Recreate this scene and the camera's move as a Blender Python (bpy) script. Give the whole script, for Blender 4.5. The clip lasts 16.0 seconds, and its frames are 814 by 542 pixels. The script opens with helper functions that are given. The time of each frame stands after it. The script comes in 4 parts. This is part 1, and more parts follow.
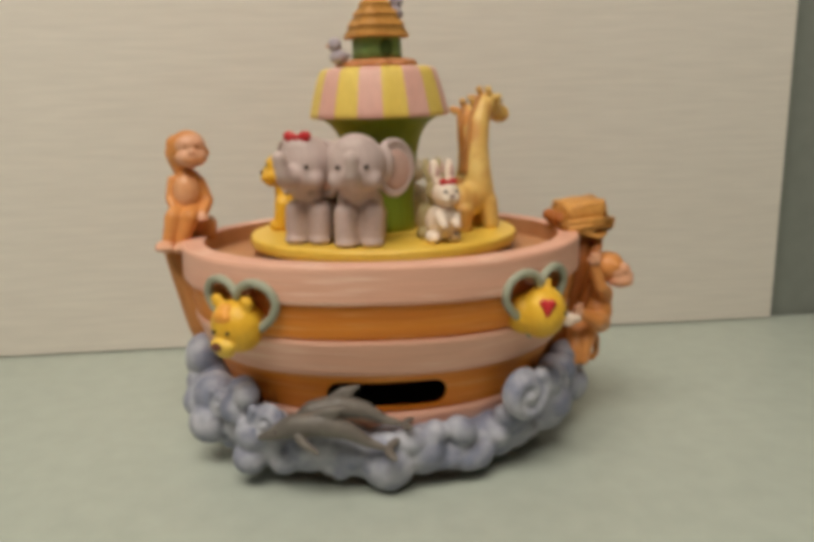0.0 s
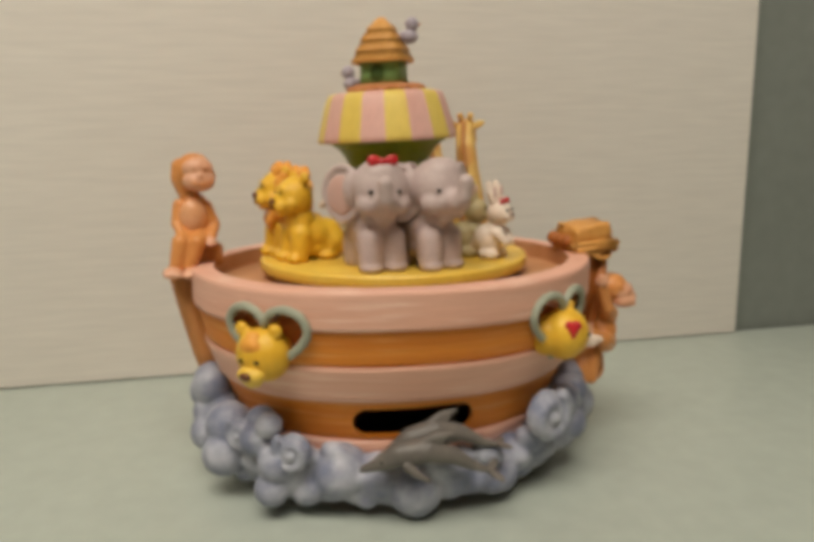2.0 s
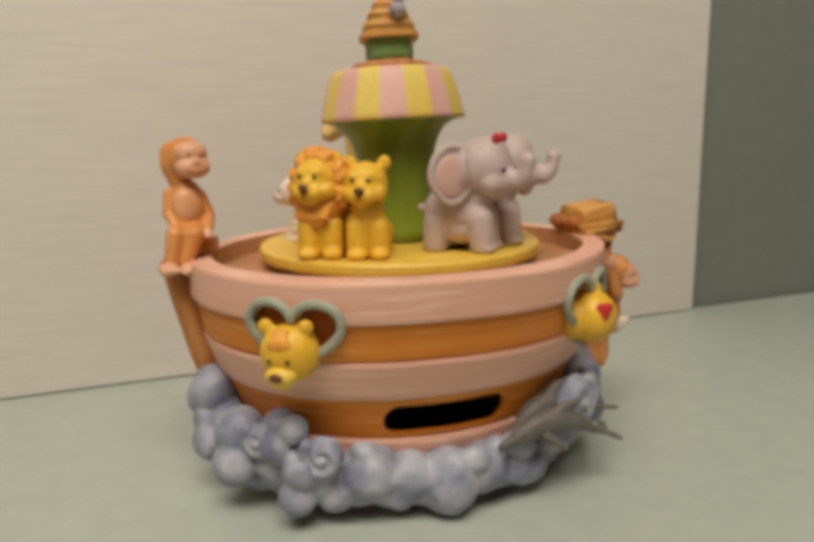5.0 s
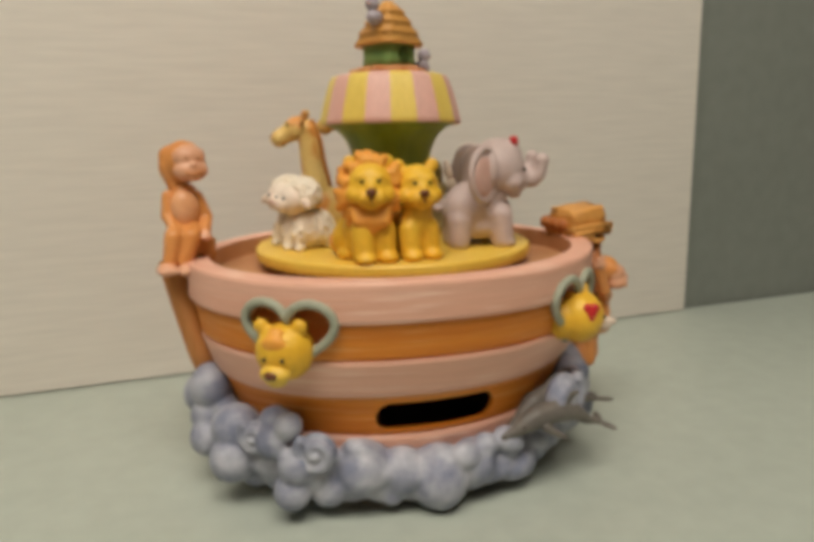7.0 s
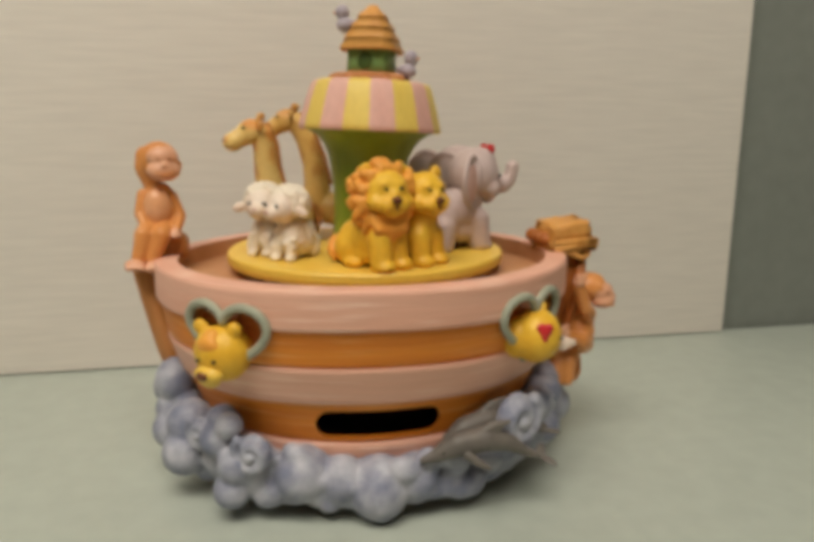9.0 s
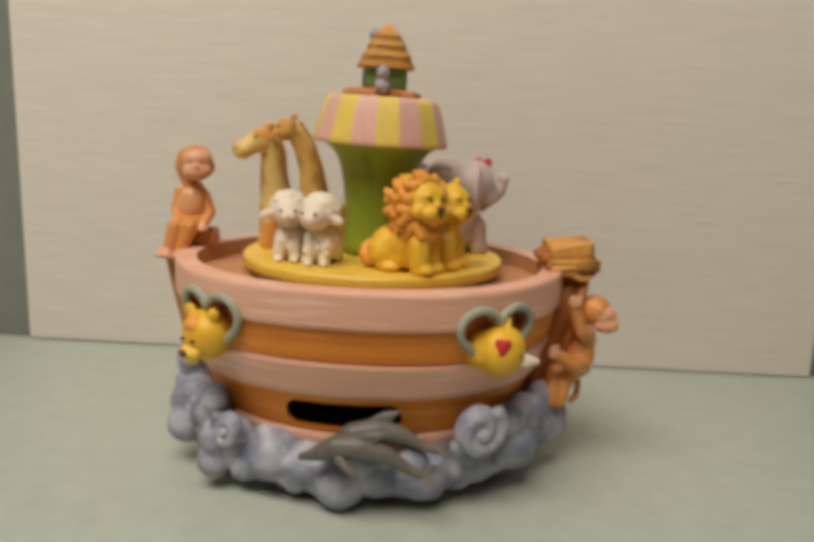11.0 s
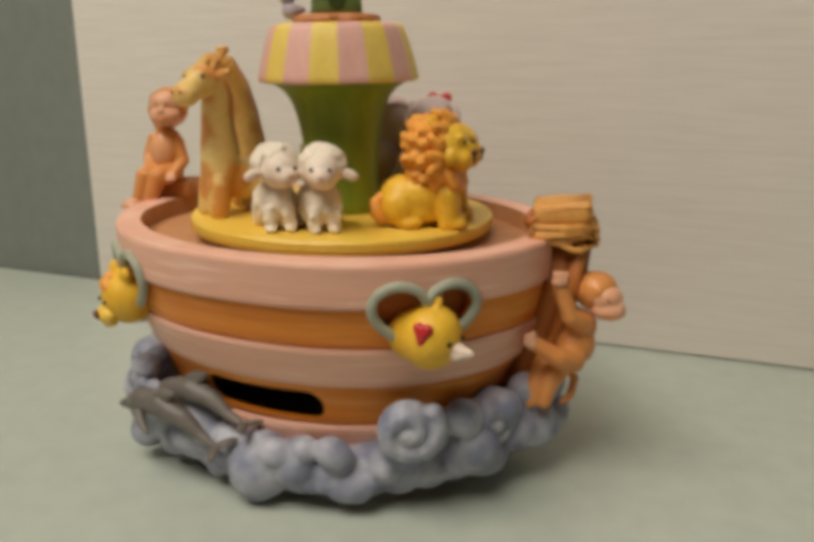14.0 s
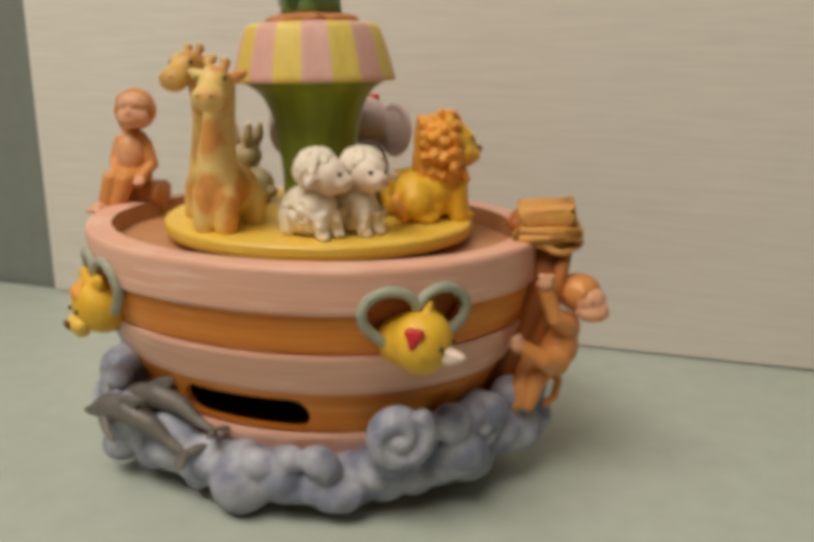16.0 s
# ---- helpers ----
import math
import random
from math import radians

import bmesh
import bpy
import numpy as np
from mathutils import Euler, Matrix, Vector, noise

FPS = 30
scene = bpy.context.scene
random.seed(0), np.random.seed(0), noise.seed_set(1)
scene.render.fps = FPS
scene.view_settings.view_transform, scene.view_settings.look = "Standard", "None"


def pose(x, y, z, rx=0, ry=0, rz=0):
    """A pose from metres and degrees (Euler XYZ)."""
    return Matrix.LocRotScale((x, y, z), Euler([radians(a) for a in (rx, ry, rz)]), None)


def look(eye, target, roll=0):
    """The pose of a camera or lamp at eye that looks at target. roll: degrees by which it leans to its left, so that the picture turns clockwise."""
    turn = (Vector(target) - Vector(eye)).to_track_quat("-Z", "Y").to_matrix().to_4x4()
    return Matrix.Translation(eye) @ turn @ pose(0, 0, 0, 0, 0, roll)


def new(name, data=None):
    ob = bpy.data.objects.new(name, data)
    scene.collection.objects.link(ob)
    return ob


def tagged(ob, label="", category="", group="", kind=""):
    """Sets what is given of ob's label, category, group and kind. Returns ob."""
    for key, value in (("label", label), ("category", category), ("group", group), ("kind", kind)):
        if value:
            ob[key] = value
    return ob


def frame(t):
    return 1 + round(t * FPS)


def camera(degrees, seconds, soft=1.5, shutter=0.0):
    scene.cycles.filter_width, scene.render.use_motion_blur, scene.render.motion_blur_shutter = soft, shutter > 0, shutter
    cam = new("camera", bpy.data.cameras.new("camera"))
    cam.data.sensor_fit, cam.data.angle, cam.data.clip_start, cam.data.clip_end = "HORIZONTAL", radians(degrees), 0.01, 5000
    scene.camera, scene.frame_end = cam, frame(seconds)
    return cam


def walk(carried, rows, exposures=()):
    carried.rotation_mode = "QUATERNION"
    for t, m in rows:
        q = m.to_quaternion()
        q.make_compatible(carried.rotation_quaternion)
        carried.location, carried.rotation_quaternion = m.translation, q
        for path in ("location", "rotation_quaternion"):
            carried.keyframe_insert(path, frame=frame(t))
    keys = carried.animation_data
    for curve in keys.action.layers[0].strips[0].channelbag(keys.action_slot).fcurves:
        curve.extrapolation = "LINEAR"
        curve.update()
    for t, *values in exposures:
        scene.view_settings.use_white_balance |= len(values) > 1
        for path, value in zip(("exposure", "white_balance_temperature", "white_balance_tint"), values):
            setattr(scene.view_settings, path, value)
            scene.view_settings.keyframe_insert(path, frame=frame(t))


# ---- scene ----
cam = camera(59.1, 16.0, 5.4)
METRES, EYE, TILT, LEAN, TURN = 0.345, 0.136, 0.0, 0.0, 0.0
ROWS = [
    (0.0, 0.0, 0.0, 0.0, -0.25, -12.11, 1.15),
    (0.5, -0.012, 0.0067, -0.0013, -0.71, -12.25, 0.96),
    (1.0, -0.0299, 0.0024, 0.0003, -1.22, -11.62, 0.81),
    (1.5, -0.0652, 0.0031, 0.0009, -3.35, -11.06, 0.81),
    (2.0, -0.1039, 0.0085, 0.0071, -6.11, -10.7, 0.73),
    (2.5, -0.1368, 0.018, 0.0074, -7.82, -10.87, 1.16),
    (3.0, -0.1842, 0.0453, 0.0053, -10.08, -11.17, 1.02),
    (3.5, -0.1914, 0.0544, 0.0037, -11.05, -11.36, 1.43),
    (4.0, -0.2158, 0.0667, 0.0027, -12.67, -11.29, 1.52),
    (4.5, -0.2226, 0.0705, -0.0025, -14.05, -11.57, 1.23),
    (7.0, -0.2195, 0.0498, 0.0029, -14.12, -11.57, 1.06),
    (7.5, -0.1974, 0.0398, 0.0018, -11.72, -11.46, 0.85),
    (8.0, -0.1546, 0.0411, 0.0051, -9.45, -11.85, 0.61),
    (10.5, 0.0782, 0.0054, 0.0224, 4.02, -11.7, -2.4),
    (11.0, 0.1406, -0.0013, 0.0229, 8.35, -11.31, -2.29),
    (11.5, 0.2042, 0.043, 0.0188, 9.24, -11.88, -0.9),
    (12.0, 0.2624, 0.0731, 0.0158, 12.02, -12.86, -0.73),
    (12.5, 0.3085, 0.1301, 0.0155, 16.04, -14.29, -0.38),
    (13.0, 0.3285, 0.1795, 0.0145, 21.07, -15.55, -0.51),
    (13.5, 0.3499, 0.1922, 0.0133, 23.78, -15.8, -0.59),
    (14.0, 0.3574, 0.2054, 0.0133, 24.35, -15.66, -0.74),
    (14.5, 0.3519, 0.2028, 0.0145, 22.79, -14.17, -0.61),
    (15.0, 0.3415, 0.2047, 0.0122, 21.58, -15.09, -1.22),
    (15.5, 0.337, 0.1954, 0.0129, 21.27, -14.63, -1.33),
    (16.0, 0.3227, 0.1995, 0.0113, 20.22, -15.32, -1.21),
]
walk(cam, [(t, pose(0.0101, -0.2995, EYE, TILT, LEAN, TURN) @ pose(METRES * x, METRES * y, METRES * z, 90 + pitch, roll, yaw)) for t, x, y, z, yaw, pitch, roll in ROWS])

# ---- world, lights ----
world = bpy.data.worlds.new("room_air")
scene.world = world
world.use_nodes = True
world.node_tree.nodes["Background"].inputs[0].default_value = (1.0, 0.93, 0.82, 1)
world.node_tree.nodes["Background"].inputs[1].default_value = 0.0
scene.view_settings.exposure = 0.0


def area_lamp(name, eye, target, size, power, colour):
    data = bpy.data.lights.new(name, "AREA")
    data.shape, data.size, data.energy, data.color = "DISK", size, power, colour
    ob = new(name, data)
    ob.matrix_world = look(eye, target)
    return ob


area_lamp("ceiling_lamp_glow", (-0.24, -0.62, 1.58), (-0.20, -0.36, 0), 1.4, 52.8, (1.0, 0.925, 0.80))


# ---- materials ----
def material(name, colour, second=None, scale=60.0, stretch=(1, 1, 1), rough=0.5, bump=0.15, fine=600.0, amount=0.6, spec=0.4, step=None):
    """Painted or plain surface: two colours mixed by broad noise, fine grain in tone and relief."""
    m = bpy.data.materials.new(name)
    m.use_nodes = True
    nt = m.node_tree
    N, L = nt.nodes, nt.links
    bsdf = N["Principled BSDF"]
    tc = N.new("ShaderNodeTexCoord")
    mp = N.new("ShaderNodeMapping")
    mp.inputs["Scale"].default_value = stretch
    L.new(tc.outputs["Object"], mp.inputs["Vector"])
    broad = N.new("ShaderNodeTexNoise")
    broad.inputs["Scale"].default_value = scale
    broad.inputs["Detail"].default_value = 4
    L.new(mp.outputs[0], broad.inputs["Vector"])
    grain = N.new("ShaderNodeTexNoise")
    grain.inputs["Scale"].default_value = fine
    grain.inputs["Detail"].default_value = 3
    L.new(mp.outputs[0], grain.inputs["Vector"])
    ramp = N.new("ShaderNodeMapRange")
    lo, hi = step or (0.35, 0.65)
    ramp.inputs["From Min"].default_value, ramp.inputs["From Max"].default_value = lo, hi
    ramp.inputs["To Max"].default_value = amount
    L.new(broad.outputs["Fac"], ramp.inputs["Value"])
    mix = N.new("ShaderNodeMix")
    mix.data_type = "RGBA"
    second = second or tuple(c * 0.8 for c in colour)
    mix.inputs["A"].default_value, mix.inputs["B"].default_value = (*colour, 1), (*second, 1)
    L.new(ramp.outputs[0], mix.inputs["Factor"])
    tone = N.new("ShaderNodeMix")
    tone.data_type, tone.blend_type = "RGBA", "MULTIPLY"
    tone.inputs["Factor"].default_value = 0.22
    L.new(mix.outputs["Result"], tone.inputs["A"])
    L.new(grain.outputs["Fac"], tone.inputs["B"])
    L.new(tone.outputs["Result"], bsdf.inputs["Base Color"])
    bsdf.inputs["Roughness"].default_value = rough
    bsdf.inputs["Specular IOR Level"].default_value = spec
    if bump:
        add = N.new("ShaderNodeMath")
        L.new(broad.outputs["Fac"], add.inputs[0])
        L.new(grain.outputs["Fac"], add.inputs[1])
        b = N.new("ShaderNodeBump")
        b.inputs["Strength"].default_value, b.inputs["Distance"].default_value = bump, 0.001
        L.new(add.outputs[0], b.inputs["Height"])
        L.new(b.outputs[0], bsdf.inputs["Normal"])
    return m


WOODY = (0.25, 0.25, 5.0)
PINK = material("pink_paint", (0.89, 0.51, 0.38), (0.81, 0.405, 0.28), 40, WOODY, 0.5, 0.25, 220, 0.6)


def dry_brushed(m, colour, scale, stretch, lo, hi):
    """Thin light strokes dragged along the planks."""
    N, L = m.node_tree.nodes, m.node_tree.links
    bsdf = N["Principled BSDF"]
    old = bsdf.inputs["Base Color"].links[0].from_socket
    tc, mp, nz, ramp, mix = N.new("ShaderNodeTexCoord"), N.new("ShaderNodeMapping"), N.new("ShaderNodeTexNoise"), N.new("ShaderNodeMapRange"), N.new("ShaderNodeMix")
    mp.inputs["Scale"].default_value = stretch
    nz.inputs["Scale"].default_value, nz.inputs["Detail"].default_value = scale, 5
    ramp.inputs["From Min"].default_value, ramp.inputs["From Max"].default_value, ramp.inputs["To Max"].default_value = lo, hi, 0.7
    mix.data_type = "RGBA"
    mix.inputs["B"].default_value = (*colour, 1)
    L.new(tc.outputs["Object"], mp.inputs["Vector"])
    L.new(mp.outputs[0], nz.inputs["Vector"])
    L.new(nz.outputs["Fac"], ramp.inputs["Value"])
    L.new(ramp.outputs[0], mix.inputs["Factor"])
    L.new(old, mix.inputs["A"])
    L.new(mix.outputs["Result"], bsdf.inputs["Base Color"])


dry_brushed(PINK, (0.93, 0.69, 0.56), 55, (0.5, 0.5, 9), 0.57, 0.72)
ORANGE = material("orange_wood_paint", (0.84, 0.275, 0.026), (0.70, 0.18, 0.012), 40, WOODY, 0.5, 0.35, 220, 0.8)
dry_brushed(ORANGE, (0.84, 0.40, 0.12), 55, (0.5, 0.5, 9), 0.52, 0.70)
BROWN = material("brown_wood_paint", (0.50, 0.165, 0.032), (0.32, 0.085, 0.014), 90, (3, 3, 0.4), 0.5, 0.4, 400, 0.8)
STEM = material("stem_wood_paint", (0.66, 0.29, 0.095), (0.52, 0.19, 0.045), 90, (3, 3, 0.4), 0.45, 0.4, 400, 0.8)
INSIDE = material("inside_orange_brown", (0.7, 0.24, 0.055), (0.56, 0.16, 0.03), 60, (1, 1, 1), 0.6, 0.2)
# near-black that stands for the shade inside the hull's slot
DARK = material("slot_shade_black", (0.03, 0.016, 0.01), None, 60)
DECK = material("deck_wood", (0.60, 0.30, 0.14), (0.48, 0.20, 0.075), 30, (0.4, 4, 1), 0.55, 0.3)
YELLOW = material("yellow_paint", (0.92, 0.62, 0.10), (0.86, 0.52, 0.055), 60, (1, 1, 1), 0.4, 0.1, 500, 0.6)
LION = material("lion_yellow", (0.90, 0.54, 0.045), (0.80, 0.41, 0.022), 90, (1, 1, 1), 0.45, 0.3, 500, 0.7)
MANE = material("mane_orange", (0.90, 0.41, 0.065), (0.80, 0.29, 0.03), 130, (1, 1, 1), 0.5, 0.4)
GREY = material("elephant_grey", (0.62, 0.485, 0.455), (0.50, 0.39, 0.37), 80, (1, 1, 1), 0.5, 0.3)
EARPINK = material("inner_ear_pink", (0.68, 0.42, 0.35), (0.60, 0.42, 0.37), 80)
CREAM = material("cream_white", (0.92, 0.82, 0.68), (0.85, 0.72, 0.56), 140, (1, 1, 1), 0.5, 0.5, 500, 0.7)
RABBIT = material("rabbit_white", (0.88, 0.75, 0.63), (0.82, 0.62, 0.48), 110, (1, 1, 1), 0.45, 0.3)
RABBITGREY = material("rabbit_tan", (0.50, 0.41, 0.22), (0.40, 0.31, 0.15), 110)
GIRAFFE = material("giraffe_yellow", (0.86, 0.64, 0.25), (0.82, 0.53, 0.15), 60, (1, 1, 1), 0.45, 0.2, 500, 0.7)
GIRAFFE2 = material("giraffe_tawny", (0.86, 0.60, 0.20), (0.76, 0.44, 0.11), 60, (1, 1, 1), 0.45, 0.2, 500, 0.9)
GIRAFFEDARK = material("giraffe_brown", (0.52, 0.21, 0.045), (0.38, 0.14, 0.03), 120)


def spotted(m, colour, scale, edge, soft, amount):
    """Rounded painted patches with brushed edges."""
    N, L = m.node_tree.nodes, m.node_tree.links
    bsdf = N["Principled BSDF"]
    old = bsdf.inputs["Base Color"].links[0].from_socket
    tc, nz, bend, cell, ramp, mix = N.new("ShaderNodeTexCoord"), N.new("ShaderNodeTexNoise"), N.new("ShaderNodeMix"), N.new("ShaderNodeTexVoronoi"), N.new("ShaderNodeMapRange"), N.new("ShaderNodeMix")
    nz.inputs["Scale"].default_value = 180
    bend.data_type = "VECTOR"
    bend.inputs["Factor"].default_value = 0.006
    cell.inputs["Scale"].default_value, cell.inputs["Randomness"].default_value = scale, 0.85
    ramp.inputs["From Min"].default_value, ramp.inputs["From Max"].default_value = edge - soft, edge + soft
    ramp.inputs["To Min"].default_value, ramp.inputs["To Max"].default_value = amount, 0.0
    mix.data_type = "RGBA"
    mix.inputs["B"].default_value = (*colour, 1)
    L.new(tc.outputs["Object"], nz.inputs["Vector"])
    L.new(tc.outputs["Object"], bend.inputs["A"])
    L.new(nz.outputs["Color"], bend.inputs["B"])
    L.new(bend.outputs["Result"], cell.inputs["Vector"])
    L.new(cell.outputs["Distance"], ramp.inputs["Value"])
    L.new(ramp.outputs[0], mix.inputs["Factor"])
    L.new(old, mix.inputs["A"])
    L.new(mix.outputs["Result"], bsdf.inputs["Base Color"])


spotted(GIRAFFE, (0.64, 0.25, 0.05), 74, 0.44, 0.07, 0.85)
spotted(GIRAFFE2, (0.50, 0.19, 0.035), 84, 0.42, 0.12, 0.65)
MONKEY = material("monkey_brown", (0.76, 0.32, 0.095), (0.60, 0.21, 0.045), 80, (1, 1, 1), 0.38, 0.25)
# monkey brown made paler to hold the highlight on the belly
BELLY = material("monkey_belly_highlight", (0.82, 0.42, 0.22), (0.72, 0.32, 0.13), 80, (1, 1, 1), 0.3, 0.15)
MONKEYSKIN = material("monkey_skin", (0.80, 0.43, 0.27), (0.72, 0.34, 0.19), 80, (1, 1, 1), 0.35, 0.15)
CLOUD = material("cloud_lavender", (0.215, 0.23, 0.315), (0.56, 0.56, 0.62), 75, (1, 1, 1), 0.48, 0.6, 320, 0.95, 0.4, (0.38, 0.66))
DOLPHIN = material("dolphin_grey", (0.125, 0.112, 0.10), (0.25, 0.215, 0.185), 80, (1, 1, 1), 0.42, 0.3)
SAGE = material("heart_sage", (0.42, 0.43, 0.33), (0.32, 0.335, 0.26), 120, (1, 1, 1), 0.5, 0.3)
GREEN = material("column_green", (0.29, 0.37, 0.035), (0.12, 0.19, 0.012), 60, (1, 1, 0.12), 0.42, 0.2, 300, 0.85, 0.4, (0.45, 0.68))
HOUSEGREEN = material("house_green", (0.24, 0.40, 0.13), (0.17, 0.31, 0.09), 120, (1, 1, 0.4), 0.5, 0.3)
WINDOWGREEN = material("window_dark_green", (0.06, 0.11, 0.02), None, 120)
AWNYELLOW = material("awning_yellow", (0.84, 0.62, 0.14), (0.78, 0.53, 0.09), 80, (1, 1, 0.4), 0.5, 0.15)
AWNPINK = material("awning_pink", (0.80, 0.47, 0.40), (0.75, 0.39, 0.32), 80, (1, 1, 0.4), 0.5, 0.15)
ROOF = material("roof_orange", (0.76, 0.37, 0.09), (0.62, 0.26, 0.05), 130, (1, 1, 0.5), 0.5, 0.5)
LEDGE = material("ledge_terracotta", (0.62, 0.26, 0.10), (0.48, 0.17, 0.05), 160)
BIRD = material("dove_lavender", (0.42, 0.36, 0.42), (0.52, 0.46, 0.5), 160)
RED = material("red_paint", (0.60, 0.025, 0.03), None, 120, (1, 1, 1), 0.35)
BLACK = material("eye_black", (0.02, 0.015, 0.012), None, 100, (1, 1, 1), 0.2, 0)
NOSE = material("nose_brown", (0.17, 0.05, 0.02), None, 100, (1, 1, 1), 0.3, 0)
BEAK = material("beak_white", (0.78, 0.62, 0.5), None, 100, (1, 1, 1), 0.35, 0.1)
TABLE = material("pale_table_laminate", (0.495, 0.54, 0.475), (0.455, 0.50, 0.435), 5, (1, 1, 1), 0.42, 0.03, 90, 0.6)
BOARD = material("white_canvas_board", (0.83, 0.77, 0.70), (0.80, 0.738, 0.665), 4, (0.6, 1, 9), 0.6, 0.07, 45, 0.45, 0.25)
BOARDEDGE = material("board_edge", (0.6, 0.58, 0.5), None, 30)
WALL = material("grey_wall_paint", (0.225, 0.24, 0.215), (0.20, 0.215, 0.19), 5, (1, 1, 1), 0.7, 0.05, 90, 0.6)
ROOM = material("room_wall_paint", (0.40, 0.36, 0.31), (0.35, 0.315, 0.27), 2, (1, 1, 1), 0.8, 0.05, 40)
CEIL = material("ceiling_white", (0.8, 0.79, 0.76), None, 2, (1, 1, 1), 0.8, 0.05, 40)
FLOOR = material("floor_brown", (0.2, 0.13, 0.08), (0.15, 0.09, 0.05), 4, (1, 6, 1), 0.5, 0.1, 40)


# ---- mesh helpers ----
def empty(name, m=None):
    ob = new(name)
    ob.empty_display_size = 0.02
    if m is not None:
        ob.matrix_world = m
    return ob


def part(name, bm, mat, parent, label="", smooth=True, m=None):
    me = bpy.data.meshes.new(name)
    bmesh.ops.recalc_face_normals(bm, faces=bm.faces[:])
    bm.to_mesh(me)
    bm.free()
    for one in mat if isinstance(mat, (list, tuple)) else [mat]:
        me.materials.append(one)
    me.polygons.foreach_set("use_smooth", [smooth] * len(me.polygons))
    ob = new(name, me)
    if parent:
        ob.parent = parent
    if m is not None:
        ob.matrix_basis = m
    if label:
        tagged(ob, label)
    return ob


def balls(items, unit=0.001, detail=2):
    """Ellipsoids (x, y, z, rx[, ry, rz[, turn x, y, z]]) in one bmesh."""
    bm = bmesh.new()
    for it in items:
        x, y, z, *r = it
        rx, ry, rz = (r[0],) * 3 if len(r) < 3 else r[:3]
        turn = r[3:6] if len(r) >= 6 else (0, 0, 0)
        m = pose(x * unit, y * unit, z * unit, *turn) @ Matrix.Diagonal((rx * unit, ry * unit, rz * unit, 1))
        bmesh.ops.create_icosphere(bm, subdivisions=detail + (1 if max(rx, ry, rz) >= 3.5 else 0), radius=1, matrix=m)
    return bm


def chain(*points, n=6):
    """Balls strung from point to point (x, y, z, r)."""
    out = []
    for a, b in zip(points, points[1:]):
        for i in range(n + 1):
            k = i / n
            out.append(tuple(p + (q - p) * k for p, q in zip(a, b)))
    return out


def unit_ball(detail):
    bm = bmesh.new()
    bmesh.ops.create_icosphere(bm, subdivisions=detail, radius=1)
    bm.verts.ensure_lookup_table()
    out = np.array([v.co for v in bm.verts]), np.array([[v.index for v in f.verts] for f in bm.faces])
    bm.free()
    return out


BALLS = {2: unit_ball(2), 3: unit_ball(3)}


def molded(name, items, mat, parent, label="", voxel=0.0007, soft=3, m=None):
    """Overlapping balls (as in balls(), in millimetres) fused into one cast surface."""
    points, faces, count = [], [], 0
    for x, y, z, *r in items:
        rx, ry, rz = (r[0],) * 3 if len(r) < 3 else r[:3]
        v, f = BALLS[3 if max(rx, ry, rz) >= 3.5 else 2]
        v = v * (rx, ry, rz)
        if len(r) >= 6:
            v = v @ np.array(pose(0, 0, 0, *r[3:6]).to_3x3()).T
        points.append((v + (x, y, z)) * 0.001)
        faces.append(f + count)
        count += len(v)
    me = bpy.data.meshes.new(name)
    me.from_pydata(np.concatenate(points).tolist(), [], np.concatenate(faces).tolist())
    me.materials.append(mat)
    me.polygons.foreach_set("use_smooth", [True] * len(me.polygons))
    ob = new(name, me)
    ob.parent = parent
    if m is not None:
        ob.matrix_basis = m
    if label:
        tagged(ob, label)
    mod = ob.modifiers.new("fuse", "REMESH")
    mod.mode, mod.voxel_size, mod.use_smooth_shade = "VOXEL", voxel, True
    if soft:
        sm = ob.modifiers.new("soften", "SMOOTH")
        sm.factor, sm.iterations = 0.5, soft
    return ob


def bead(name, items, mat, parent, label="", m=None):
    return part(name, balls(items), mat, parent, label, True, m)


def lathe(profile, n=64, wobble=None):
    bm = bmesh.new()
    rings = []
    for i, (r, z) in enumerate(profile):
        ring = []
        for k in range(n):
            a = 2 * math.pi * k / n
            rr = r * (wobble(a, z) if wobble else 1)
            ring.append(bm.verts.new((rr * math.cos(a), rr * math.sin(a), z)))
        rings.append(ring)
    for p, q in zip(rings, rings[1:]):
        for k in range(n):
            bm.faces.new((p[k], p[(k + 1) % n], q[(k + 1) % n], q[k]))
    bm.faces.new(rings[0])
    bm.faces.new(rings[-1])
    return bm


def box(sx, sy, sz, m=None, bevel=0.0):
    bm = bmesh.new()
    bmesh.ops.create_cube(bm, size=1, matrix=(m or Matrix()) @ Matrix.Diagonal((sx, sy, sz, 1)))
    if bevel:
        bmesh.ops.bevel(bm, geom=bm.edges[:], offset=bevel, segments=2, affect="EDGES", profile=0.6)
    return bm


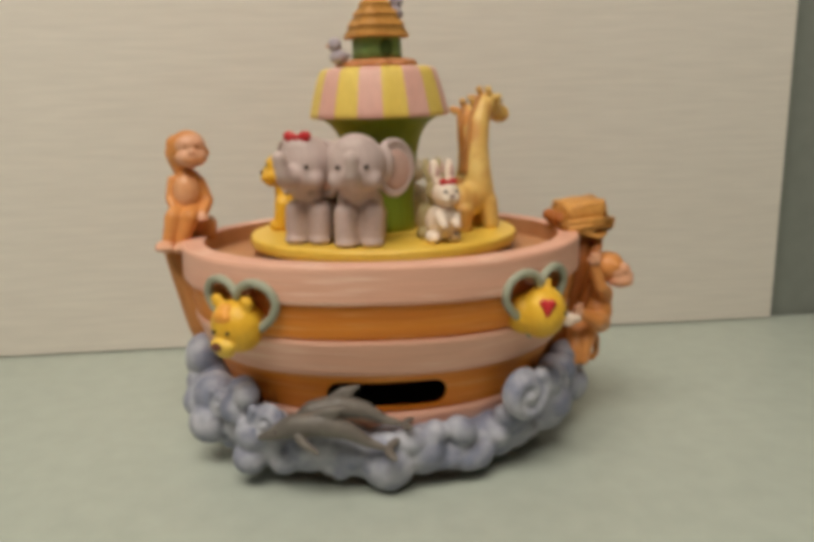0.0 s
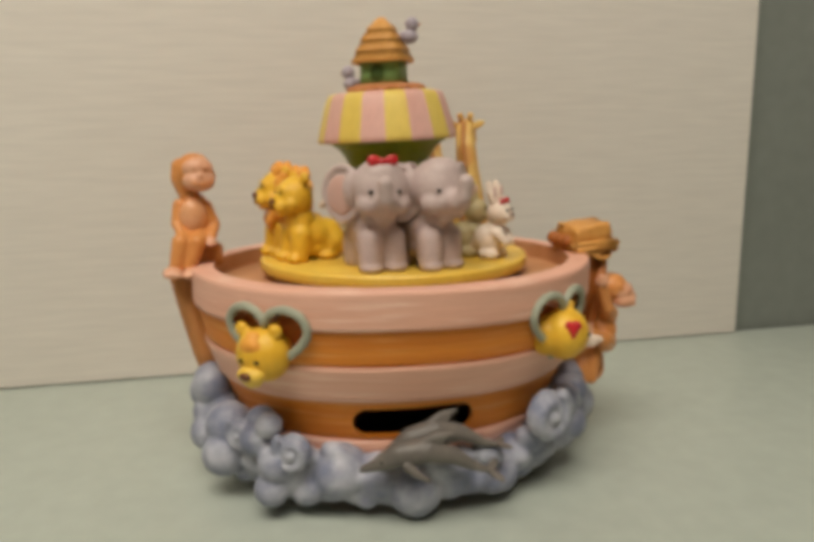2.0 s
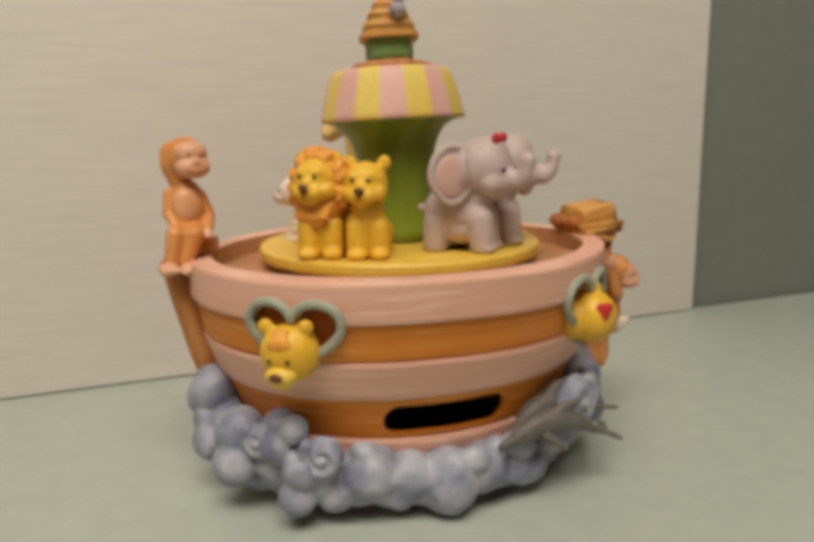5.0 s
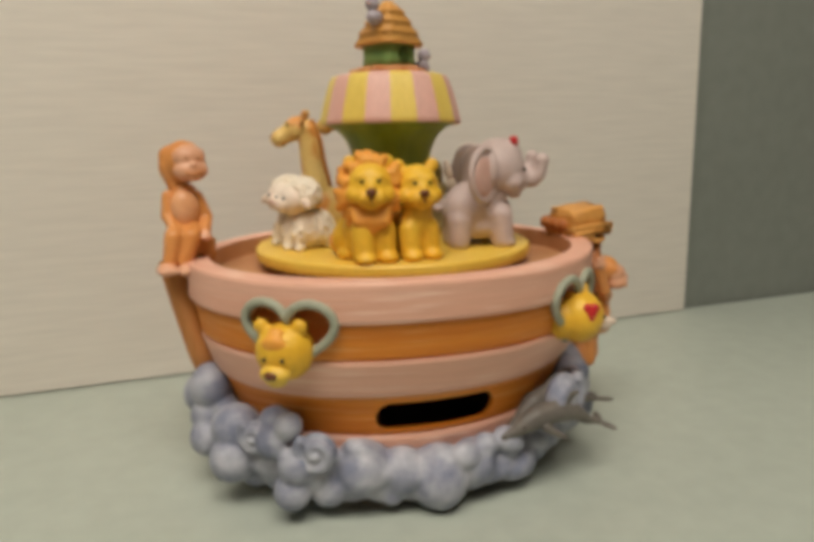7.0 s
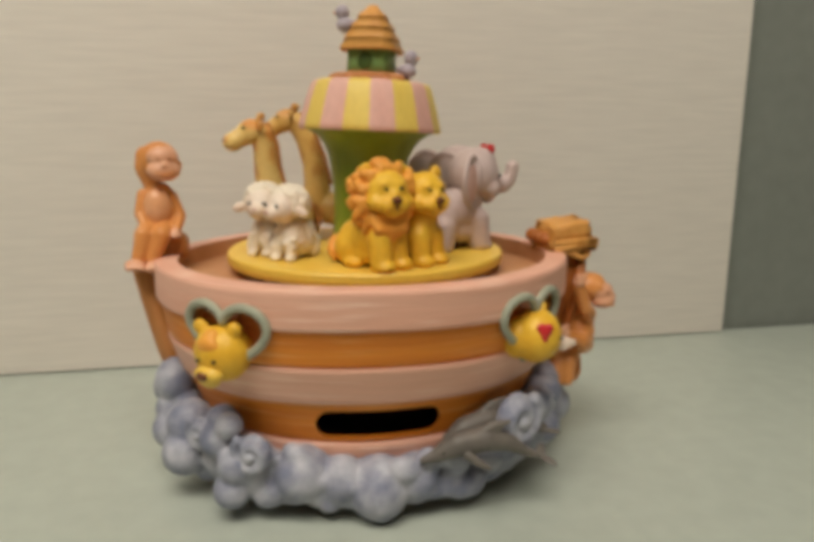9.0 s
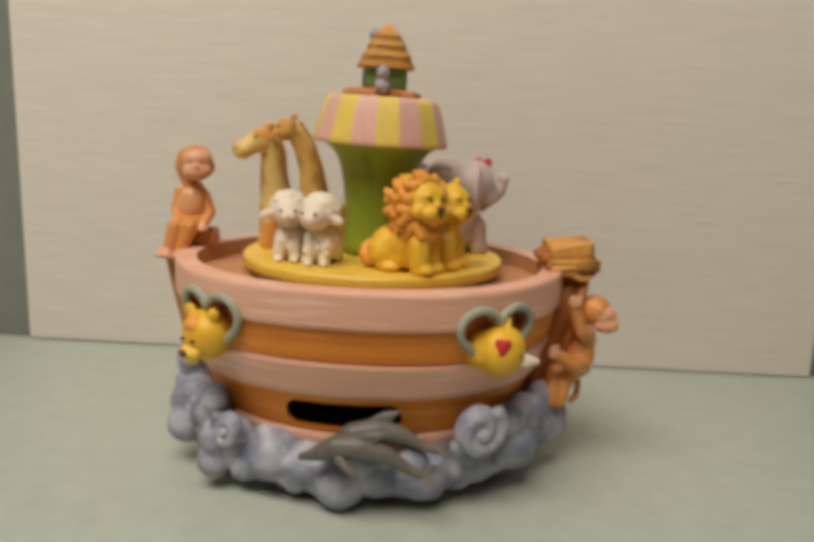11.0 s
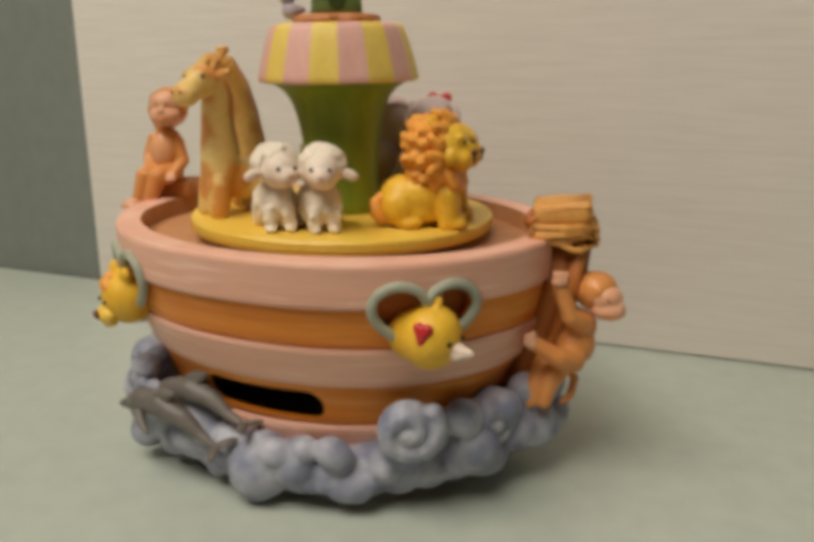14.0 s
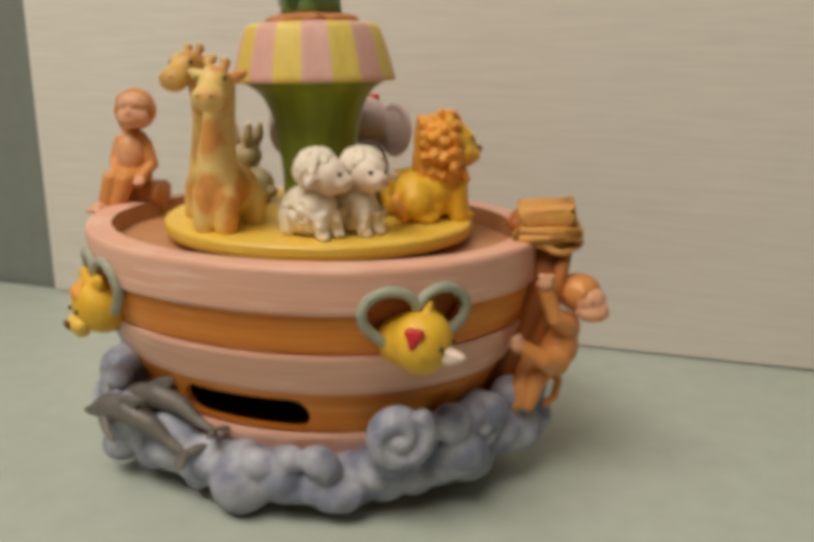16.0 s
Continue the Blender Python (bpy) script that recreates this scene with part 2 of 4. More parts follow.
def tube(points, radius, closed=False, n=10):
    """Round rod along points; radius a number or one per point."""
    pts = [Vector(p) for p in points]
    bm = bmesh.new()
    rings = []
    for i, p in enumerate(pts):
        a = pts[i - 1] if (i or closed) else p
        b = pts[(i + 1) % len(pts)] if (i < len(pts) - 1 or closed) else p
        q = (b - a).to_track_quat("Z", "Y")
        r = radius[i] if isinstance(radius, (list, tuple)) else radius
        rings.append([bm.verts.new(p + q @ Vector((r * math.cos(2 * math.pi * k / n), r * math.sin(2 * math.pi * k / n), 0))) for k in range(n)])
    for p, q in zip(rings, rings[1:] + (rings[:1] if closed else [])):
        off = min(range(n), key=lambda o: (p[0].co - q[o].co).length)
        for k in range(n):
            bm.faces.new((p[k], p[(k + 1) % n], q[(k + 1 + off) % n], q[(k + off) % n]))
    if not closed:
        bm.faces.new(rings[0])
        bm.faces.new(rings[-1])
    return bm


def cut(ob, cutters):
    """Cuts the shapes of the cutters out of ob's mesh for good."""
    made = []
    for bm in cutters:
        c = part("cutter", bm, DARK, None)
        made.append(c)
        mod = ob.modifiers.new("cut", "BOOLEAN")
        mod.operation, mod.object, mod.solver = "DIFFERENCE", c, "EXACT"
    keep, parent = ob.matrix_basis.copy(), ob.parent
    ob.parent, ob.matrix_basis = None, Matrix()
    bpy.context.view_layer.update()
    me = bpy.data.meshes.new_from_object(ob.evaluated_get(bpy.context.evaluated_depsgraph_get()))
    ob.modifiers.clear()
    ob.data = me
    ob.parent, ob.matrix_basis = parent, keep
    for c in made:
        bpy.data.objects.remove(c)


# ---- the room, the table and the board ----
def plain_box(name, lo, hi, mat, label, category):
    c = [(a + b) / 2 for a, b in zip(lo, hi)]
    ob = part(name, box(*(b - a for a, b in zip(lo, hi))), mat, None, "", False, pose(*c))
    return tagged(ob, label, category, kind="structure")


SLANT = math.degrees(math.atan2(0.0515, 0.4945))
BOARD_L = Vector((-0.243, 0.109))
plain_box("floor", (-1.6, -2.4, -0.80), (1.6, 0.9, -0.75), FLOOR, "brown wooden floor of the room", "floor")
plain_box("ceiling", (-1.6, -2.4, 1.65), (1.6, 0.9, 1.70), CEIL, "plain white ceiling", "ceiling")
plain_box("wall_west", (-1.65, -2.4, -0.75), (-1.6, 0.9, 1.65), ROOM, "plain off-white painted wall", "wall")
plain_box("wall_east", (1.6, -2.4, -0.75), (1.65, 0.9, 1.65), ROOM, "plain off-white painted wall", "wall")
plain_box("wall_south", (-1.6, -2.45, -0.75), (1.6, -2.4, 1.65), ROOM, "plain off-white painted wall", "wall")
wall = part("wall_north", box(4.4, 0.05, 2.4, pose(0, 0.025, 0)), WALL, None, "", False, pose(BOARD_L.x + 0.25, BOARD_L.y + 0.037, 0.45, 0, 0, SLANT))
tagged(wall, "smooth grey-green painted wall behind the table", "wall", kind="structure")

table = empty("table")
tagged(table, "pale mint-white laminate table against a grey wall", "table")
part("tabletop", box(1.5, 0.85, 0.03, pose(0, -0.425, -0.015), 0.003), TABLE, table, m=pose(BOARD_L.x + 0.25, BOARD_L.y + 0.034, 0, 0, 0, SLANT))
for x, y in ((-0.68, -0.06), (0.68, -0.06), (-0.68, -0.79), (0.68, -0.79)):
    part("leg", box(0.045, 0.045, 0.72, None, 0.004), TABLE, table, m=pose(BOARD_L.x + 0.25, BOARD_L.y + 0.034, 0, 0, 0, SLANT) @ pose(x, y, -0.39))

board = empty("backdrop_board", pose(BOARD_L.x, BOARD_L.y, 0, 0, 0, SLANT))
tagged(board, "white canvas-textured board standing against the grey wall", "board")
part("face", box(0.4972, 0.003, 0.4052, pose(0.2486, 0.0015, 0.2034), 0.0006), BOARD, board)
part("backing", box(0.4966, 0.006, 0.4055, pose(0.2486, 0.0062, 0.2028), 0.0005), BOARDEDGE, board, "cream cardboard backing")

GLOWING = material("lamp_diffuser", (0.8, 0.8, 0.78))
GLOWING.node_tree.nodes["Principled BSDF"].inputs["Emission Color"].default_value = (1.0, 0.92, 0.82, 1)
GLOWING.node_tree.nodes["Principled BSDF"].inputs["Emission Strength"].default_value = 4.0

lamp = empty("ceiling_lamp", pose(-0.24, -0.62, 1.60))
tagged(lamp, "round white ceiling lamp", "lamp")
part("rim", lathe([(0.70, 0.0), (0.72, 0.0), (0.72, 0.05), (0.70, 0.05), (0.70, 0.0)], 64), CEIL, lamp)
part("diffuser", lathe([(0.0, 0.012), (0.4, 0.012), (0.698, 0.016), (0.698, 0.024), (0.0, 0.024)], 64), GLOWING, lamp, "glowing white diffuser")

# ---- the ark: hull ----
HULL = pose(0, 0.004, 0, 0, 0, 4)
ark = empty("toy_ark", HULL)
tagged(ark, "painted resin ark music box with pink and orange planks", "music box")

LEVELS = [(0.0, 0.058, 0.047), (0.012, 0.061, 0.050), (0.027, 0.0672, 0.0545), (0.037, 0.0712, 0.0575), (0.0474, 0.0755, 0.0618), (0.0612, 0.0803, 0.0672), (0.0738, 0.0826, 0.0702), (0.0880, 0.0828, 0.0722)]


def girth(z):
    zs = [l[0] for l in LEVELS]
    return float(np.interp(z, zs, [l[1] for l in LEVELS])), float(np.interp(z, zs, [l[2] for l in LEVELS]))


def on_hull(theta, z, out=0.0):
    a, b = girth(z)
    n = Vector((math.cos(theta) / a, math.sin(theta) / b, 0)).normalized()
    return Vector((a * math.cos(theta), b * math.sin(theta), z)) + n * out


def band(z0, z1, out0, out1, thick, steps=14, n=160):
    """A plank ring round the hull, with rounded lips."""
    prof = []
    for i in range(steps + 1):
        k = i / steps
        near = min(k, 1 - k) * (z1 - z0)
        lip = 0.0007 * max(0.0, 1 - near / 0.0014) ** 2
        prof.append((z0 + (z1 - z0) * k, out0 + (out1 - out0) * k - lip))
    inner = [(z1, -thick), (z0, -thick)]
    bm = bmesh.new()
    rings = []
    for j, (z, out) in enumerate(prof + inner):
        ring = []
        for k in range(n):
            t = 2 * math.pi * k / n
            wob = 0.00025 * math.sin(5 * t + 9 * z1 * 100) if j <= steps else 0
            ring.append(bm.verts.new(on_hull(t, z + wob, out)))
        rings.append(ring)
    for p, q in zip(rings, rings[1:] + rings[:1]):
        for k in range(n):
            bm.faces.new((p[k], p[(k + 1) % n], q[(k + 1) % n], q[k]))
    return bm


def heart_outline(w, h, n=48):
    pts = []
    for i in range(n):
        t = 2 * math.pi * i / n
        x = 16 * math.sin(t) ** 3
        y = 13 * math.cos(t) - 5 * math.cos(2 * t) - 2 * math.cos(3 * t) - math.cos(4 * t)
        pts.append((x / 32 * w, (y + 2.5) / 29 * h))
    return pts


HEARTS = (math.atan2(-0.0528 / 0.0702, -0.0525 / 0.0826), math.atan2(-0.0516 / 0.0702, 0.0525 / 0.0826))
HEART_Z, HEART_W, HEART_H = 0.0686, 0.0318, 0.0255


def heart_cutter(theta):
    c = on_hull(theta, HEART_Z)
    a, b = girth(HEART_Z)
    n = Vector((math.cos(theta) / a, math.sin(theta) / b, 0)).normalized()
    side = Vector((-n.y, n.x, 0))
    bm = bmesh.new()
    lo, hi = [], []
    for s, z in heart_outline(HEART_W - 0.002, HEART_H - 0.002):
        lo.append(bm.verts.new(c + side * s + Vector((0, 0, z)) - n * 0.016))
        hi.append(bm.verts.new(c + side * s + Vector((0, 0, z)) + n * 0.016))
    bm.faces.new(lo)
    bm.faces.new(hi)
    for k in range(len(lo)):
        j = (k + 1) % len(lo)
        bm.faces.new((lo[k], lo[j], hi[j], hi[k]))
    bmesh.ops.recalc_face_normals(bm, faces=bm.faces[:])
    return bm


def slot_cutter():
    bm = bmesh.new()
    lo, hi = [], []
    for i in range(32):
        t = 2 * math.pi * i / 32
        x = -0.0019 + 0.0052 * math.cos(t) + (0.0170 if math.cos(t) > 0 else -0.0170)
        z = 0.0364 + 0.0059 * math.sin(t)
        lo.append(bm.verts.new((x, -0.1, z)))
        hi.append(bm.verts.new((x, -0.02, z)))
    bm.faces.new(lo)
    bm.faces.new(hi)
    for k in range(32):
        j = (k + 1) % 32
        bm.faces.new((lo[k], lo[j], hi[j], hi[k]))
    bmesh.ops.recalc_face_normals(bm, faces=bm.faces[:])
    return bm


rim = part("rim", band(0.0738, 0.0880, 0.0004, 0.0, 0.0086, 24), PINK, ark, "pink painted rim plank with brushed grain")
plank_a = part("plank", band(0.0600, 0.0738, -0.0012, -0.0012, 0.0042), ORANGE, ark, "orange wood-grained plank")
plank_b = part("plank", band(0.0452, 0.0600, -0.0002, -0.0002, 0.0042), PINK, ark, "pink painted plank")
plank_c = part("plank", band(0.0284, 0.0452, -0.0014, -0.0014, 0.0042), ORANGE, ark, "orange wood-grained plank with a slot")
part("plank", band(0.0, 0.0284, -0.0006, -0.0006, 0.0042), PINK, ark, "pinkish lowest plank")


def core_shell():
    bm = bmesh.new()
    rings = []
    for z, inset in ((0.002, 0.0045), (0.03, 0.0046), (0.05, 0.0048), (0.0735, 0.005), (0.0795, 0.0088)):
        rings.append([bm.verts.new(on_hull(2 * math.pi * k / 96, z, -inset)) for k in range(96)])
    for p, q in zip(rings, rings[1:]):
        for k in range(96):
            bm.faces.new((p[k], p[(k + 1) % 96], q[(k + 1) % 96], q[k]))
    bm.faces.new(rings[0])
    bm.faces.new(rings[-1])
    bmesh.ops.recalc_face_normals(bm, faces=bm.faces[:])
    return bm


core = part("inner_hull", core_shell(), [INSIDE], ark, "brown inner wall of the hull, blackened as shade behind the slot", False)
for ob in (rim, plank_a, plank_b):
    cut(ob, [heart_cutter(t) for t in HEARTS])
cut(plank_c, [slot_cutter()])
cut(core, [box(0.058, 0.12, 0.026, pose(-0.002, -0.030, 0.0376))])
# the cavity behind the slot gets its shade as near-black faces
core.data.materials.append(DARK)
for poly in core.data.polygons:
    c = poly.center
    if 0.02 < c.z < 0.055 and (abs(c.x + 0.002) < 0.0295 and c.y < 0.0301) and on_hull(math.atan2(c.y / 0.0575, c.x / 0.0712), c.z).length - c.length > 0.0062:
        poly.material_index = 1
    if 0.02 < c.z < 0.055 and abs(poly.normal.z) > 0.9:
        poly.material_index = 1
for ob in (rim, plank_a, plank_b, plank_c):
    ob.data.polygons.foreach_set("use_smooth", [True] * len(ob.data.polygons))
    ob.data.set_sharp_from_angle(angle=radians(38))
rim.data.materials.append(DECK)
for poly in rim.data.polygons:
    if poly.normal.x * poly.center.x + poly.normal.y * poly.center.y < -0.02:
        poly.material_index = 1


def deck_disc():
    bm = bmesh.new()
    rings = [[bm.verts.new(on_hull(2 * math.pi * k / 96, z, -0.0088)) for k in range(96)] for z in (0.0797, 0.0812)]
    for k in range(96):
        bm.faces.new((rings[0][k], rings[0][(k + 1) % 96], rings[1][(k + 1) % 96], rings[1][k]))
    bm.faces.new(rings[0])
    bm.faces.new(rings[1])
    return bm


part("deck", deck_disc(), DECK, ark, "brown wood-grained deck", False)

for theta in HEARTS:
    pts = []
    a, b = girth(HEART_Z)
    rate = math.hypot(a * math.sin(theta), b * math.cos(theta))
    for s, z in heart_outline(HEART_W, HEART_H, 40):
        pts.append(on_hull(theta + s / rate, HEART_Z + z, 0.0009))
    part("heart_frame", tube(pts, 0.0016, True), SAGE, ark, "sage-green heart-shaped window frame")

# stem posts at both ends
def post(end, prof, wide, mat=BROWN):
    bm = bmesh.new()
    rings = []
    for x0, x1, z in prof:
        rings.append([bm.verts.new((end * x, y, z)) for x, y in ((x0, -wide), (x1, -wide * 0.8), (x1, wide * 0.8), (x0, wide))])
    for p, q in zip(rings, rings[1:]):
        for k in range(4):
            bm.faces.new((p[k], p[(k + 1) % 4], q[(k + 1) % 4], q[k]))
    bm.faces.new(rings[0])
    bm.faces.new(rings[-1])
    bmesh.ops.bevel(bm, geom=bm.edges[:], offset=0.0006, segments=2, affect="EDGES")
    return bm


part("stem_post", post(-1, [(0.058, 0.068, 0.012), (0.066, 0.0775, 0.03), (0.075, 0.0845, 0.05), (0.081, 0.0892, 0.07), (0.083, 0.0928, 0.087)], 0.0062), STEM, ark, "brown curved stem post", m=pose(0, 0.004, 0))
part("stern_post", post(1, [(0.056, 0.070, 0.012), (0.062, 0.080, 0.03), (0.072, 0.087, 0.05), (0.079, 0.0915, 0.07), (0.081, 0.0930, 0.0885)], 0.0088), BROWN, ark, "brown curved stern post")


for k, (y, lean) in enumerate(((-0.0078, 0.0012), (-0.0030, -0.0008), (0.0030, 0.0006), (0.0076, -0.0010))):
    part("post_strand", tube([(0.0655, y, 0.014), (0.0770, y + lean, 0.034), (0.0848, y, 0.052), (0.0900, y - lean, 0.070), (0.0918, y * 0.9, 0.0880)], [0.0030, 0.0027, 0.0024, 0.0025, 0.0022]), BROWN, ark, "reddish-brown twisted strand of the stern post")


def worn(bm, amount, seed):
    """Uneven, hand-carved corners."""
    rnd = random.Random(seed)
    bmesh.ops.subdivide_edges(bm, edges=bm.edges[:], cuts=1, use_grid_fill=True)
    for v in bm.verts:
        v.co += Vector([rnd.uniform(-amount, amount) for _ in range(3)])
    return bm


cap = part("post_cap", worn(box(0.0185, 0.016, 0.0085, pose(0.0845, -0.003, 0.0958, 3, -5, 8), 0.0022), 0.0010, 1), ROOF, ark, "orange-brown carved wooden post cap")
part("flange", worn(box(0.0212, 0.0185, 0.0052, pose(0.0850, -0.003, 0.0900, 2, -3, 8), 0.0016), 0.0013, 2), ROOF, cap)
part("rope", tube([(0.0885 + 0.0072 * math.cos(k / 24 * 2 * math.pi), -0.003 + 0.0085 * math.sin(k / 24 * 2 * math.pi), 0.0858 + 0.0008 * math.sin(k * 0.9)) for k in range(24)], 0.0011, True), ROOF, cap, "rope wound under the post cap")
for k in range(3):
    part("roll", balls([(74.5 + 0.4 * k, 6 - 6 * k, 92.5, 3.4, 3.6, 3.0)], detail=2), BROWN, cap)


# ---- clouds round the foot of the hull ----
def clouds():
    rnd = random.Random(21)
    low = []
    for i in range(30):
        t = 2 * math.pi * (i + 0.5 * rnd.random()) / 30
        end = abs(math.cos(t))
        r = 7.6 + 4.2 * rnd.random()
        low.append((68.5 * math.cos(t), 55.0 * math.sin(t), 12 + 5.0 * rnd.random() + 2.5 * end, r * rnd.uniform(0.9, 1.25), r, r * rnd.uniform(0.85, 1.1), 0, rnd.uniform(-30, 30), math.degrees(t)))
    for i in range(36):
        t = 2 * math.pi * i / 36
        low.append((63.5 * math.cos(t), 52.5 * math.sin(t), 12.5, 9.5))
    for i in range(120):
        t = 2 * math.pi * (i + rnd.random()) / 120
        r = rnd.choice((2.6, 3.2, 4.0, 4.8, 5.8)) * rnd.uniform(0.9, 1.15)
        out = rnd.uniform(-2.6, 0.8) - 0.38 * r
        low.append(((75.8 + out) * math.cos(t), (61.6 + out) * math.sin(t), 5.0 + 17.5 * rnd.random() + 6 * abs(math.cos(t)), r * rnd.uniform(1.0, 1.7), r, r, 0, rnd.uniform(-50, 50), math.degrees(t) + 90))
    for i in range(26):
        t = 2 * math.pi * (i + rnd.random()) / 26
        if abs(math.cos(t)) > 0.74:
            r = 5 + 3 * rnd.random()
            low.append((74 * math.cos(t), 58 * math.sin(t), 25 + 9 * rnd.random(), r))
    low += [(-77, -6, 39, 8.5, 8.5, 9.5), (-79, 4, 33, 9), (-78, -6, 27, 8), (-70, -24, 28, 9.5), (-72, -28, 18, 9), (-59, -43, 29, 6.5), (-54, -48, 36, 5.0), (-52, -50, 22, 7), (-54, -49, 12, 6.8), (62, -38, 33, 6.5), (72, -24, 32, 6.5), (77, -12, 34, 6.5), (81, 0, 34, 8), (74, -16, 22, 9), (80, -8, 20, 9), (82, 4, 20, 9), (66, -34, 22, 8), (-79, -10, 20, 8)]
    molded("cloud_bank", low, CLOUD, ark, "lavender-grey billowing clouds round the hull's foot", 0.0008, 5)


clouds()


def curl(x, y, z, turn, size, flip):
    """A rolled cloud scroll that faces outwards."""
    u = size * 1000
    items = [(0, 2.6, 0, 1.05 * u, 0.5 * u, 1.05 * u)]
    for i in range(44):
        k = i / 43
        ang = flip * (-2.2 + 9.0 * k)
        r = u * (1.08 - 0.98 * k)
        items.append((r * math.sin(ang), 0.6 - 1.6 * k, -r * math.cos(ang), u * (0.34 - 0.10 * k)))
    molded("cloud_curl", items, CLOUD, ark, "lavender-grey curled cloud scroll", 0.0005, 1, pose(x, y, z, 0, 0, turn))


curl(-0.0465, -0.0565, 0.0282, -28, 0.0064, 1)
curl(0.0500, -0.0560, 0.0345, 30, 0.0090, -1)
curl(0.0705, -0.0300, 0.0290, 55, 0.0075, -1)
curl(-0.0655, -0.0400, 0.0300, -45, 0.0055, 1)

# ---- animals on the hull ----
def monkey_sitting():
    o = empty("sitting_monkey", pose(-0.0855, 0.0055, 0.0876, 0, 0, 12))
    o.parent = ark
    tagged(o, "brown resin monkey sitting on the stem post")
    molded("body", [(4.0, 1.4, 17.5, 6.8, 5.8, 9.0, 0, 8, 0), (3.5, 1, 10, 7.0, 6.3, 5.5), (4.8, 1.6, 25, 5.0, 4.4, 4.0)] + chain((1, -1, 10.5, 4.6), (-2.4, -7, 9.6, 3.7), (-5.2, -8.8, 0, 2.7)) + chain((6.2, -1, 10.5, 4.6), (4.0, -8.0, 9.4, 3.7), (0.4, -9.2, 0, 2.7))
           + chain((9.2, 1, 23, 2.7), (12.0, -0.6, 15.5, 2.4), (9.8, -5.8, 10.8, 2.1)) + chain((-1.4, 1.4, 24, 2.7), (-3.2, -1.0, 17, 2.2), (-1.4, -5.6, 12, 1.9)), MONKEY, o, "", 0.0006)
    molded("head", [(5.4, 3.0, 36.8, 7.8, 7.4, 8.2), (-2.0, 2.6, 35.4, 2.0, 1.7, 3.2), (12.4, 2.0, 35.4, 1.7, 1.5, 2.4)] + chain((0.8, 4, 39, 4.2), (-0.4, 3.4, 34, 3.4), (1.2, 3.4, 29, 2.8), (3.0, 3, 25, 3.2)), MONKEY, o, "red-brown hair round the head", 0.0006)
    face = molded("face", [(6.4, -2.2, 38.8, 6.2, 4.8, 4.6), (6.6, -3.4, 33.8, 6.5, 4.8, 4.3), (3.4, -2.8, 38.6, 2.8, 3.2, 3.0), (9.6, -2.8, 38.6, 2.8, 3.2, 3.0), (6.9, -7.4, 36.0, 1.5, 1.4, 1.2)], MONKEYSKIN, o, "pinkish bare face", 0.0005, 2)
    molded("mouth", chain((3.6, -7.6, 33.2, 0.45), (6.7, -8.4, 32.4, 0.5), (9.8, -7.4, 33.4, 0.45)), MONKEY, face, "", 0.0003, 0)
    for x in (4.6, 8.8):
        bead("eye", [(x, -6.6, 38.4, 0.5, 0.4, 0.55)], BROWN, face)
    # belly bulge whose paler colour paints in the highlight
    molded("belly", [(3.6, -1.5, 19.4, 5.6, 4.2, 7.6)], BELLY, o, "belly with its highlight painted as a paler brown", 0.0006)
    molded("foot", [(-6.6, -11, -1.6, 3.9, 4.2, 2.5)] + [(-9.2 + 1.7 * k, -14.2 - 0.3 * k, -2.0, 1.15) for k in range(4)], MONKEYSKIN, o, "", 0.0005, 2)
    molded("foot", [(0.2, -12, -2.2, 3.5, 4.2, 2.5)] + [(-2.2 + 1.6 * k, -15.4, -2.6, 1.15) for k in range(4)], MONKEYSKIN, o, "", 0.0005, 2)
    molded("hand", [(9.2, -7.2, 9.8, 2.4, 2.2, 1.9), (7.4, -8.6, 8.8, 1.1), (9.0, -9.2, 8.6, 1.1), (10.6, -8.8, 8.8, 1.1)], MONKEYSKIN, o, "", 0.0005, 2)
    part("seat", worn(box(0.017, 0.013, 0.009, pose(0.006, 0.004, 0.003), 0.002), 0.0006, 7), STEM, o, "brown block seat")


